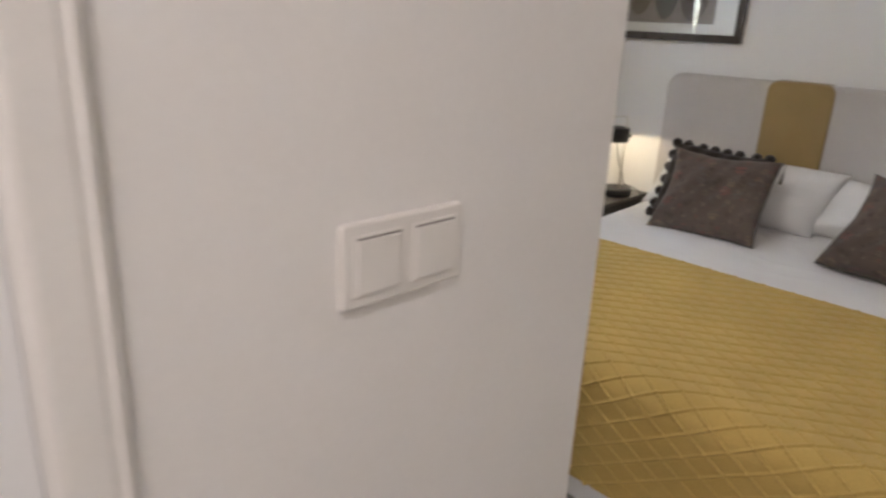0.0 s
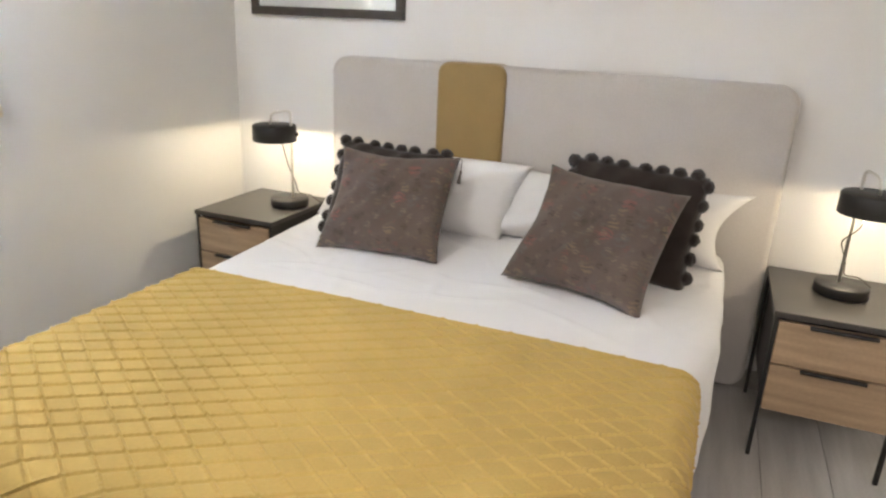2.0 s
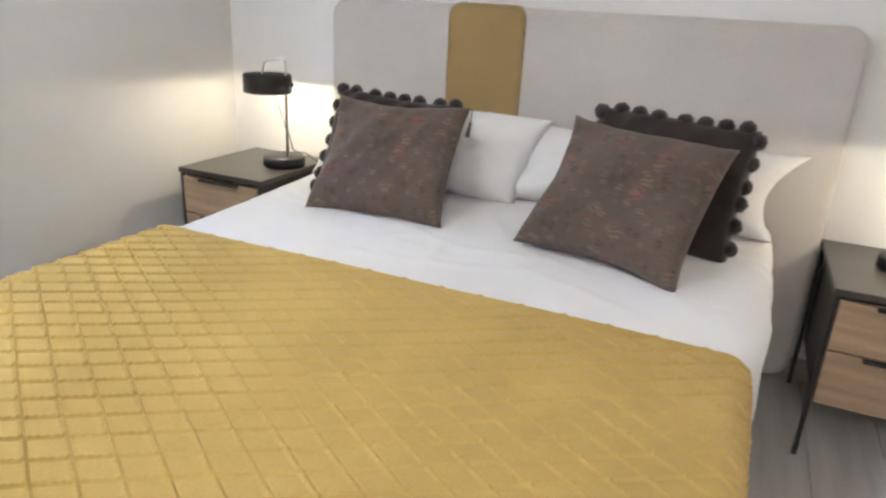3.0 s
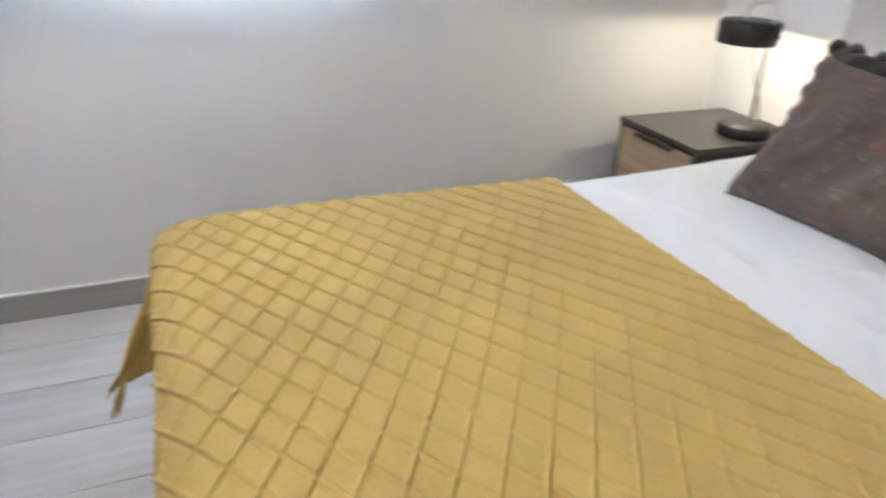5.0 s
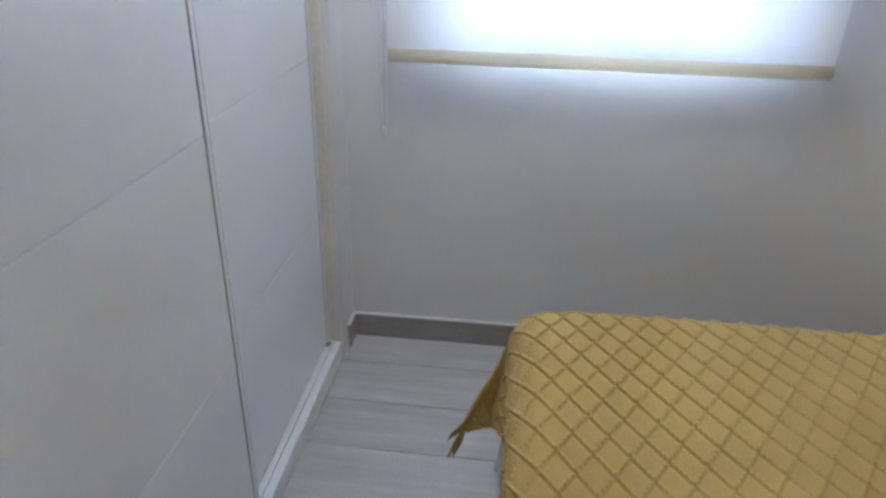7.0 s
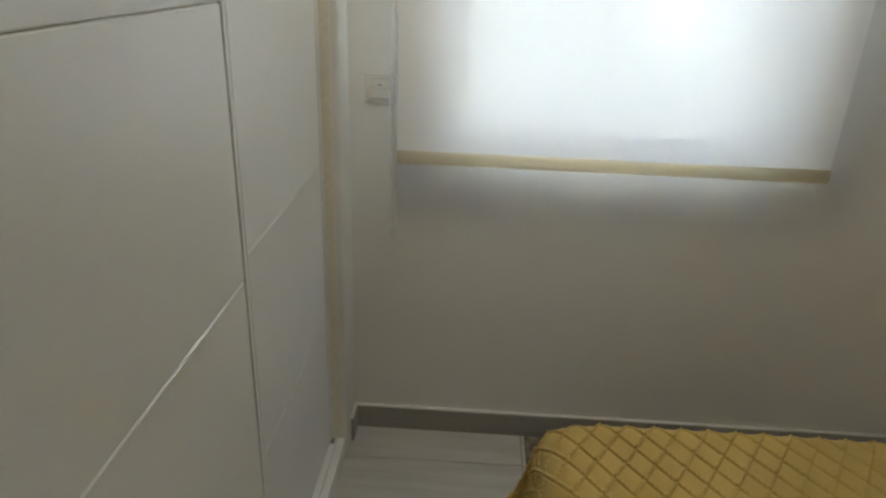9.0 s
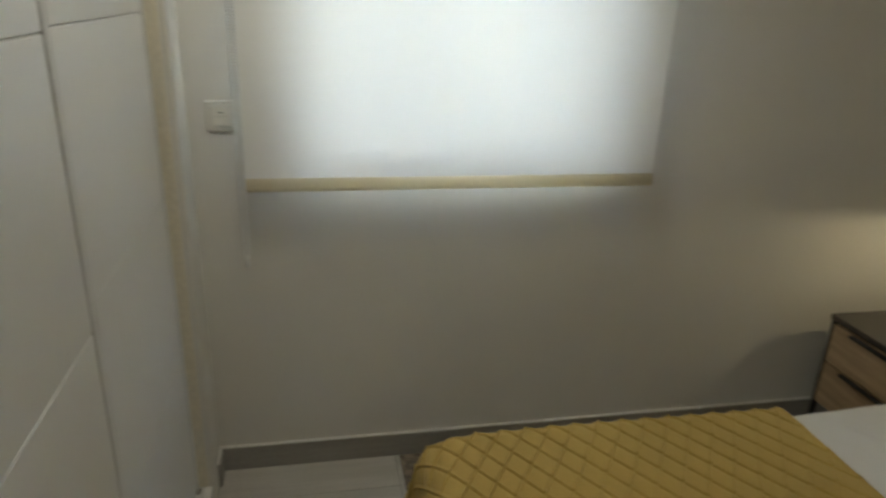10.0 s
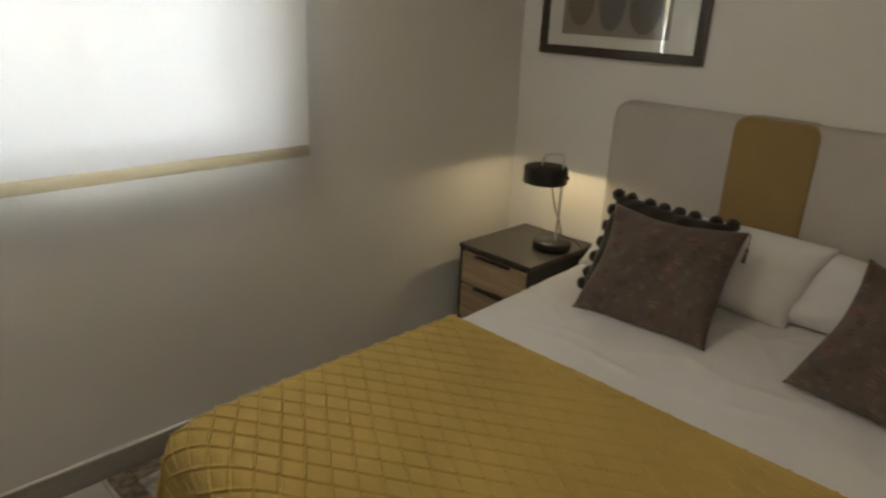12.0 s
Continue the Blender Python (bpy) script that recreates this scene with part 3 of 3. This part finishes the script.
def drape(x0, x1, y0, y1, top, rx, ry, left, right, foot, step, relief, slack, flare=0.35, point=2.4, corner=0.13, swing=1.0, lead=None):
    """A cloth over the bed: hangs at both sides and at the foot, lies flat to its edge towards the head."""
    fx, fy = x1 - x0 - 2 * rx, (y1 - y0) - ry
    s = np.arange(-left, fx + right + step / 2, step)
    v = np.arange(-foot, fy + step / 2, step)
    S, V = np.meshgrid(s, v)
    X, dx, nx = over_edge(S, x0, x1, rx)
    Y, dy, ny = over_edge(V, y0, y1 + ry, ry)
    Zf = top - (dx ** point + dy ** point) ** (1 / point)
    m = np.minimum(dx, dy)
    out_by = m * flare * np.clip(m / 0.04, 0, 1)
    round_x = np.clip(1 - np.minimum(X - x0, x1 - X) / corner, 0, 1)
    round_y = np.clip(1 - (Y - y0) / corner, 0, 1)
    both = (round_x * round_y) ** 1.4
    turn = np.sign(nx)
    if lead is not None:
        near = S < fx / 2
        out_by = np.where(near, flare * dy ** 0.7 * np.clip((lead - S) / (lead + left), 0, 1), out_by)
        turn = np.where(near, -np.clip(-S / 0.08, 0, 1), turn)
    X = X + turn * (out_by * swing - 0.011 * both)
    Y = Y - out_by + 0.011 * both
    Zf = Zf - 0.022 * both
    nz = np.sqrt(np.clip(1 - np.maximum(np.abs(nx), np.abs(ny)) ** 2, 0.0, 1))
    h = relief(S, V)
    wave = slack(S, V)
    hang = np.clip((dx + dy) / 0.12, 0, 1)
    out = h + wave * (0.25 + 0.75 * hang)
    n = np.stack((nx, ny, nz), -1)
    n /= np.linalg.norm(n, axis=-1, keepdims=True)
    return np.stack((X, Y, Zf), -1) + n * out[..., None], S, V


def sheet_slack(S, V):
    return (0.005 * np.sin(9 * S + 4 * np.sin(3 * V)) * np.sin(5 * V + 1.3) + 0.004 * np.sin(23 * S + 11 * V) * np.sin(7 * V - 5 * S)
            + 0.006 * np.sin(31 * S) * np.sin(27 * V + 1.0) * np.exp(-((V - 1.15) / 0.35) ** 2) * 0.5)


def crease(S, V):
    """Soft creases of slept-on cotton, radiating from under the pillows and along the throw."""
    rnd = random.Random(8)
    out = 0
    for k in range(46):
        p, q = rnd.uniform(0.05, 1.35), rnd.uniform(0.92, 1.45)
        w = rnd.gauss(0.0, 0.45) if k % 3 else rnd.uniform(0.6, 2.4)
        a, thin, long = rnd.uniform(0.002, 0.0055), rnd.uniform(0.009, 0.020), rnd.uniform(0.05, 0.17)
        bend = rnd.uniform(-1.6, 1.6)
        e = (S - p) * math.cos(w) - (V - q) * math.sin(w)
        d = (S - p) * math.sin(w) + (V - q) * math.cos(w) + bend * e ** 2
        out = out + a * np.exp(-(d / thin) ** 2) * np.exp(-(e / long) ** 2)
    return out


P, S, V = drape(BX0 - 0.008, BX1 + 0.008, BY0 - 0.008, BY1, TOP, 0.055, 0.06, 0.44, 0.44, 0.42, 0.008, crease, sheet_slack, 0.12)
P[..., 0] -= 0.020 * np.clip((V - 0.85) / 0.35, 0, 1) * (S < 0.1)
P[..., 0] += 0.060 * np.clip((V - 0.79) / 0.30, 0, 1) ** 0.7 * np.clip((S - 1.12) / 0.12, 0, 1)
P[..., 2] += 0.022 * np.clip((V - 1.1) / 0.5, 0, 1) ** 2 * np.clip(1.2 - np.abs(S - 0.66), 0, 0.6) / 0.6
sheet = tagged(new("bed_sheet", grid_mesh("bed_sheet", P, SHEET)), "white cotton sheet hanging over the mattress sides", "sheet")
shell = sheet.modifiers.new("thick", "SOLIDIFY")
shell.thickness, shell.offset = 0.002, -1

# throw: diamonds 95 x 61 mm of raised chenille cords
PX, PY = 0.089, 0.057
CORD_X, CORD_Y = BX0 - 0.026 + 0.050 - 1.090, BY0 - 0.024 + 0.066 + 1.609


def cords(S, V):
    out = 0
    for sign in (1, -1):
        w = 0.003 * np.sin(3.1 * S + sign) + 0.003 * np.sin(4.7 * V + 2 * sign)
        f = (S + CORD_X + w) / PX + sign * (V + CORD_Y + w) / PY
        d = (f - np.round(f)) / math.hypot(1 / PX, 1 / PY)
        along = (S + CORD_X) / PX - sign * (V + CORD_Y) / PY
        beads = 0.8 + 0.2 * np.sin(along * 2 * math.pi * 4.5)
        cord = 0.0054 * beads * np.exp(-(d / np.where(d < 0, 0.0030, 0.0019)) ** 2)
        out = out + cord - (0.0017 if sign < 0 else 0.0012) * np.exp(-((d - 0.0045) / 0.0021) ** 2)
    puff = 0.0006 * np.abs(np.sin(math.pi * ((S + CORD_X) / PX + (V + CORD_Y) / PY)) * np.sin(math.pi * ((S + CORD_X) / PX - (V + CORD_Y) / PY)))
    return (out + puff) * np.clip((V.max() - V) / 0.03, 0.1, 1)


def throw_slack(S, V):
    return 0.002 * np.sin(4 * S + 1.0) * np.sin(5 * V) + 0.003 * np.sin(11 * S + 3 * V) + 0.004 * np.sin(6.5 * V + 2 * S)


throw = tagged(empty("throw_blanket", (cx, -1.45, 0)), "mustard yellow chenille throw with raised diamond cords and fringe", "blanket")
HEM = 0.20
P, S, V = drape(BX0 - 0.026, BX1 + 0.026, BY0 - 0.024, -0.998, TOP + 0.009, 0.050, 0.066, HEM, 0.36, 0.36, 0.0018, cords, throw_slack, 0.255, 2.6, 0.13, -0.20, 0.06)
head_edge = np.clip((V - (V.max() - 0.016)) / 0.016, 0, 1)
P[..., 2] -= 0.011 * head_edge ** 2
P[..., 1] += 0.005 * np.sin(2.3 * S + 0.6) * np.clip(V / V.max(), 0, 1)
P[..., 2] += 0.004 * np.exp(-((V - V.max() + 0.012) / 0.006) ** 2)
P -= np.array((cx, -1.45, 0))
cloth = new("cloth", grid_mesh("cloth", P, THROW))
cloth.parent = throw
for name, line in (("fringe", np.concatenate((P[0, 12::-4], P[::5, 0]))), ("fringe", P[::5, -1])):
    bm = bmesh.new()
    for i, p in enumerate(line):
        clump = math.sin(i * 0.9) * 0.009 + math.sin(i * 0.37) * 0.006
        sway = Vector((random.uniform(-0.008, 0.008), clump + random.uniform(-0.006, 0.006), 0))
        ln = random.uniform(0.055, 0.085)
        q = Vector(p)
        corner_lean = -0.42 * min(max((-0.40 - p[1]) / 0.08, 0), 1)
        sway += Vector((0, corner_lean * ln, 0))
        tube([q + Vector((0, 0, 0.012)), q + sway * 0.3 + Vector((0, 0, -ln * 0.4)), q + sway + Vector((0, 0, -ln))], lambda t: 0.0030 * (1 - 0.45 * t), 5, bm)
    tagged(part(name, bm, THROW, throw, "twisted yarn fringe", True), kind="stuff")

# ---- headboard ----
head = tagged(empty("headboard", (0.510, -0.002, 0.02)), "upholstered light grey headboard with a mustard band", "headboard")
bm = round_plate(1.69, 1.064, 0.062, 0.065, 0.022, 8)
part("grey_panel", bm, HEAD_GREY, head, "light grey upholstered panel", True)
bm = round_plate(0.268, 1.072, 0.078, 0.045, 0.016, 8)
bmesh.ops.translate(bm, verts=bm.verts, vec=(0.464, 0, -0.002))
part("mustard_band", bm, HEAD_MUSTARD, head, "mustard velvet band", True)


# ---- cushions and pillows ----
def puffed(w, h, thick, notch=0.07, seed=0, n=40, power=0.42, sag=0.0, shear=0.0):
    """A stuffed case in x (width) and z (height from 0), thick along y."""
    bm = bmesh.new()
    rng = random.Random(seed)
    ph = [rng.uniform(0, 6.3) for _ in range(6)]
    sides = []
    for face in (-1, 1):
        rows = []
        for j in range(n + 1):
            v = 2 * j / n - 1
            row = []
            for i in range(n + 1):
                u = 2 * i / n - 1
                x = w / 2 * u * (1 - notch * (1 - v * v))
                z = h / 2 * v * (1 - notch * (1 - u * u))
                full = max(0.0, (1 - u ** 4) * (1 - v ** 4)) ** power
                t = thick / 2 * full * (1 - 0.18 * v + sag * (0.3 - v) * 0.4)
                wr = 0.004 * math.sin(7 * u + 3 * v + ph[0]) * math.sin(5 * v + ph[1]) + 0.003 * math.sin(15 * u - 9 * v + ph[2])
                edge = max(abs(u), abs(v))
                wr += 0.004 * math.sin(22 * (u if abs(v) > abs(u) else v) + ph[3]) * max(0, edge - 0.6) * (1 - edge) * 6
                row.append(bm.verts.new((x + shear * v + 0.004 * math.sin(3 * v + ph[4]), face * (t + wr * full), z + h / 2 + 0.004 * math.sin(3 * u + ph[5]))))
            rows.append(row)
        for a, b in zip(rows, rows[1:]):
            for i in range(n):
                q = (a[i], a[i + 1], b[i + 1], b[i])
                bm.faces.new(q if face < 0 else q[::-1])
        sides.append(rows)
    bmesh.ops.remove_doubles(bm, verts=bm.verts, dist=0.0006)
    return bm


def edge_line(w, h, notch, n=24):
    """The seam round a stuffed case, from the lower left up, over and down."""
    line = []
    for k in range(n + 1):
        v = 2 * k / n - 1
        line.append((-w / 2 * (1 - notch * (1 - v * v)), 0, h / 2 * v + h / 2))
    for k in range(1, n + 1):
        u = 2 * k / n - 1
        line.append((w / 2 * u, 0, h / 2 * (1 - notch * (1 - u * u)) + h / 2))
    for k in range(1, n + 1):
        v = 1 - 2 * k / n
        line.append((w / 2 * (1 - notch * (1 - v * v)), 0, h / 2 * v + h / 2))
    return line


def place_case(name, label, category, at, lean, turn, spin=0.0):
    thing = new(name)
    thing.matrix_world = pose(*[c * UNIT for c in at]) @ pose(0, 0, 0, 0, 0, turn) @ pose(0, 0, 0, -lean, 0, 0) @ pose(0, 0, 0, 0, spin, 0)
    return tagged(thing, label, category, group=name.replace("_", " ") + "s on the bed")


def case_cushion(name, label, category, mat, size, at, lean, turn, spin=0.0, seed=0, notch=0.07, power=0.42, shear=0.0):
    thing = place_case(name, label, category, at, lean, turn, spin)
    part("case", puffed(*size, notch=notch, seed=seed, power=power, shear=shear), mat, thing, "", True)
    seam = edge_line(size[0], size[1], notch)
    return thing, seam


pom_bm = bmesh.new()
bmesh.ops.create_icosphere(pom_bm, subdivisions=3, radius=0.0215)
for v in pom_bm.verts:
    v.co *= 1 + 0.16 * noise.noise(v.co * 160)
pom_me = mesh_of("pompom", pom_bm, POM, True)


def pompom_cushion(at, lean, turn, spin, seed, label, tall):
    size = (0.41, tall, 0.10)
    thing, seam = case_cushion("pompom_cushion", label, "cushion", VELVET, size, at, lean, turn, spin, seed, 0.04)
    pts = [Vector(p) for p in seam]
    need, gone = 0.0, 0.0
    rng = random.Random(seed)
    for a, b in zip(pts, pts[1:]):
        gone += (b - a).length
        if gone >= need:
            need += 0.056
            p = new("pompom", pom_me)
            p.parent = thing
            out = (b - Vector((0, 0, size[1] / 2))).normalized() * -0.003
            p.matrix_local = Matrix.Translation((b + out + Vector((0, rng.uniform(-0.004, 0.004), 0))) * UNIT) @ pose(0, 0, 0, rng.uniform(0, 360), rng.uniform(0, 360), 0)
    return thing


# white pillows against the headboard
case_cushion("pillow", "white cotton pillow leaning against the headboard", "pillow", SHEET, (0.735, 0.282, 0.17), (0.995, -0.318, 0.511), 26, 0, 0, 3, 0.035, 0.62, 0.035)
case_cushion("pillow", "white cotton pillow leaning against the headboard", "pillow", SHEET, (0.800, 0.258, 0.17), (1.682, -0.28, 0.518), 28, 0, 0.6, 5, 0.14, 0.58, 0.028)

pompom_cushion((0.940, -0.50, 0.502), 28, 3, 2.0, 11, "dark brown velvet cushion edged with pompoms, leaning on a pillow", 0.342)
pompom_cushion((1.752, -0.46, 0.502), 18, -4, 2.0, 12, "dark brown velvet cushion edged with pompoms, set askew", 0.352)
front, seam = case_cushion("tapestry_cushion", "faded paisley tapestry cushion in dull red and brown", "cushion", TAPESTRY, (0.420, 0.375, 0.12), (1.020, -0.642, 0.502), 37, 5.5, 0, 21, 0.105)
cord = tube(rounded([(0.205, 0.0, 0.372), (0.214, -0.006, 0.368), (0.218, -0.008, 0.325)], 0.006), 0.0014, 6)
part("zip_cord", cord, CORD, front)
part("tassel", lathe([(0.002, 0.045), (0.005, 0.040), (0.004, 0.034), (0.007, 0.0), (0.0, 0.0)][::-1], (0.218, -0.008, 0.283), 10), CORD, front, "small dark tassel", True)
case_cushion("tapestry_cushion", "faded paisley tapestry cushion, slumped against pompom cushion", "cushion", TAPESTRY, (0.43, 0.388, 0.12), (1.655, -0.695, 0.508), 38, -10.5, 4.4, 22, 0.11)


# ---- nightstands ----
def nightstand(x, label):
    thing = tagged(empty("nightstand", (x, -0.02, 0)), label, "nightstand", group="nightstands beside the bed")
    W, D, H = 0.365, 0.43, 0.484
    part("top", a_box(0, W, -D, 0, H - 0.018, H, 0.002), DARK_TOP, thing, "dark smoked top")
    for x0 in (0.004, W - 0.016):
        for y0 in (-D + 0.004, -0.018):
            part("leg", a_box(x0, x0 + 0.012, y0, y0 + 0.014, 0, H - 0.019, 0.001), BLACK_METAL, thing)
    body = bmesh.new()
    box(body, 0.017, W - 0.017, -D + 0.020, -0.020, 0.165, H - 0.019)
    part("carcass", body, BLACK_METAL, thing)
    for z0, z1 in ((0.322, 0.4545), (0.168, 0.316)):
        d = part("drawer", a_box(0.018, W - 0.018, -D + 0.002, -D + 0.019, z0, z1, 0.0015), OAK, thing, "light oak drawer front")
        part("handle", a_box(W / 2 - 0.085, W / 2 + 0.085, -D - 0.014, -D + 0.0015, z1 - 0.007, z1 + 0.002, 0.002), BLACK_METAL, d, "black metal lip handle")
    return thing


nightstand(0.114, "oak two-drawer nightstand with dark top between wall and bed")
nightstand(2.205, "oak two-drawer nightstand with dark top beside the bed")


# ---- table lamps ----
def table_lamp(at, reach, label):
    """at: centre of the foot; reach: from the pole to the middle of the shade."""
    thing = tagged(empty("table_lamp", at), label, "lamp", group="lamps on the nightstands")
    part("foot", lathe([(0.074, 0), (0.077, 0.003), (0.077, 0.030), (0.074, 0.034), (0.0, 0.034)]), BLACK_METAL, thing, "", True)
    rx, ry = reach
    ln = math.hypot(rx, ry)
    u = Vector((rx / ln, ry / ln, 0))
    pole0 = -u * 0.014
    sh = Vector((rx, ry, 0))
    arm = rounded([pole0 + Vector((0, 0, 0.034)), pole0 + Vector((0, 0, 0.386)), sh + Vector((0, 0, 0.372)) + u * 0.012, sh + Vector((0, 0, 0.318)) + u * 0.020], 0.02)
    part("arm", tube(arm, 0.0045, 12), STEEL, thing, "brushed nickel tube", True)
    r = 0.085
    shade = part("shade", lathe([(r, 0.262), (r + 0.0015, 0.264), (r + 0.0015, 0.321), (r - 0.003, 0.326), (0.0, 0.326)], (rx, ry, 0)), BLACK_METAL, thing, "black drum shade", True)
    part("lining", lathe([(r - 0.0005, 0.2625), (r - 0.002, 0.31), (0.0, 0.312)], (rx, ry, 0)), SHADE_WHITE, shade, "", True)
    part("knob", lathe([(0.0, 0.286), (0.007, 0.287), (0.007, 0.301), (0.0, 0.302)], (rx - u.x * (r + 0.008), ry - u.y * (r + 0.008), 0), 16), BLACK_METAL, shade, "", True)
    part("bulb", lathe([(0.0, 0.270), (0.012, 0.273), (0.020, 0.284), (0.012, 0.30), (0.010, 0.311)], (rx, ry, 0), 20), BULB, shade, "lit warm bulb", True)
    wire = [sh * 0.5 + Vector((0, 0, 0.268)), sh * 0.3 + Vector((0.006, -0.008, 0.22)), pole0 + Vector((-0.02, 0.004, 0.16)), pole0 + Vector((0.006, 0.010, 0.10)), pole0 + Vector((0.012, 0.020, 0.05)),
            pole0 + Vector((0.060, 0.040, 0.044)), pole0 + Vector((0.102, 0.050, 0.012)), pole0 + Vector((0.06, 0.15, 0.004))]
    part("cable", tube(rounded(wire, 0.015), 0.0022, 8), CORD, thing, "thin braided cable", True)
    data = bpy.data.lights.new("lamp_bulb", "POINT")
    data.energy, data.color, data.shadow_soft_size = BULB_POWER, BULB_COLOR, 0.012
    glow = new("lamp_bulb", data)
    glow.location = [c * UNIT for c in (at[0] + rx, at[1] + ry, at[2] + 0.256)]
    return thing


table_lamp((0.390, -0.20, 0.4845), (-0.055, -0.012), "black lit table lamp with nickel arm on nightstand")
table_lamp((2.40, -0.20, 0.4845), (0.02, -0.03), "black lit table lamp with nickel arm on nightstand by the wall")

# ---- framed print ----
pic = tagged(empty("framed_print", (0.106, -0.001, 1.225)), "framed print of three dark vases with white mat", "picture")
PW, PH, FW = 0.697, 0.50, 0.034
part("backing", a_box(0.01, PW - 0.01, -0.010, 0, 0.01, PH - 0.01), MAT_BOARD, pic)
for x0, x1, z0, z1 in ((0, PW, 0, FW), (0, PW, PH - FW, PH), (0, FW, FW, PH - FW), (PW - FW, PW, FW, PH - FW)):
    part("frame_rail", a_box(x0, x1, -0.024, 0, z0, z1, 0.002), FRAME_BLACK, pic, "dark wooden frame rail")
part("mat", a_box(FW, PW - FW, -0.0125, -0.0105, FW, PH - FW), MAT_BOARD, pic, "white mat board")
art = part("print", a_box(0.100, 0.560, -0.0145, -0.0128, 0.078, PH - 0.078), PRINT, pic, "taupe printed sheet")
for k, (px, pz, w, h) in enumerate(((0.178, 0.215, 0.060, 0.105), (0.315, 0.205, 0.058, 0.11), (0.455, 0.195, 0.066, 0.105))):
    bm = bmesh.new()
    ring = []
    for i in range(40):
        a = 2 * math.pi * i / 40
        sq = 1.0 - 0.35 * max(0, math.sin(a)) ** 2
        ring.append((px + w * math.cos(a) * sq, pz + h * math.sin(a)))
    f = [bm.verts.new((x, -0.0152, z)) for x, z in ring]
    g = [bm.verts.new((x, -0.0146, z)) for x, z in ring]
    bm.faces.new(f)
    for i in range(40):
        bm.faces.new((f[i], g[i], g[(i + 1) % 40], f[(i + 1) % 40]))
    bmesh.ops.recalc_face_normals(bm, faces=bm.faces)
    part("vase_shape", bm, PRINT_DARK[k], art)
glazing = part("glazing", a_box(FW - 0.004, PW - FW + 0.004, -0.0195, -0.0175, FW - 0.004, PH - FW + 0.004), GLASS, pic, "clear glass")
glazing.visible_shadow = False

# ---- rug ----
rug = tagged(empty("rug", (0.02, -1.845, 0.0)), "mottled beige rug with brown border beside the bed", "rug")
part("woven_field", a_box(0.065, 0.535, 0.065, 1.135, 0.0, 0.010, 0.003), RUG, rug, "mottled beige pile")
for b in ((0, 0.6, 0, 0.064), (0, 0.6, 1.136, 1.2), (0, 0.064, 0.064, 1.136), (0.536, 0.6, 0.064, 1.136)):
    part("border", a_box(*b, 0.0, 0.009, 0.003), RUG_EDGE, rug)

# ---- floor planks ----
PLANK_W, PLANK_L, JOINT = 0.1905, 1.127, 0.0019
whole = mesh_of("plank", a_box(JOINT / 2, PLANK_W - JOINT / 2, JOINT / 2, PLANK_L - JOINT / 2, -0.004, 0.0, 0.0008, 1), PLANK)
for col in range(16):
    x = 0.345 + (col - 2) * PLANK_W
    for row in range(-6, 4):
        y = -2.385 + (max(col, 1) - 4) * 0.2 + row * PLANK_L
        x0, x1, y0, y1 = max(x, 0), min(x + PLANK_W, ROOM_X), max(y, HALL_Y), min(y + PLANK_L, 0)
        if x1 - x0 < 0.01 or y1 - y0 < 0.01:
            continue
        cut = (x1 - x0, y1 - y0) != (x + PLANK_W - x, y + PLANK_L - y)
        me = mesh_of("plank", a_box(JOINT / 2, x1 - x0 - JOINT / 2, JOINT / 2, y1 - y0 - JOINT / 2, -0.004, 0.0, 0.0008, 1), PLANK) if cut else whole
        p = new("plank", me)
        p.parent = floor
        p.location = (x0 * UNIT, y0 * UNIT, 0)
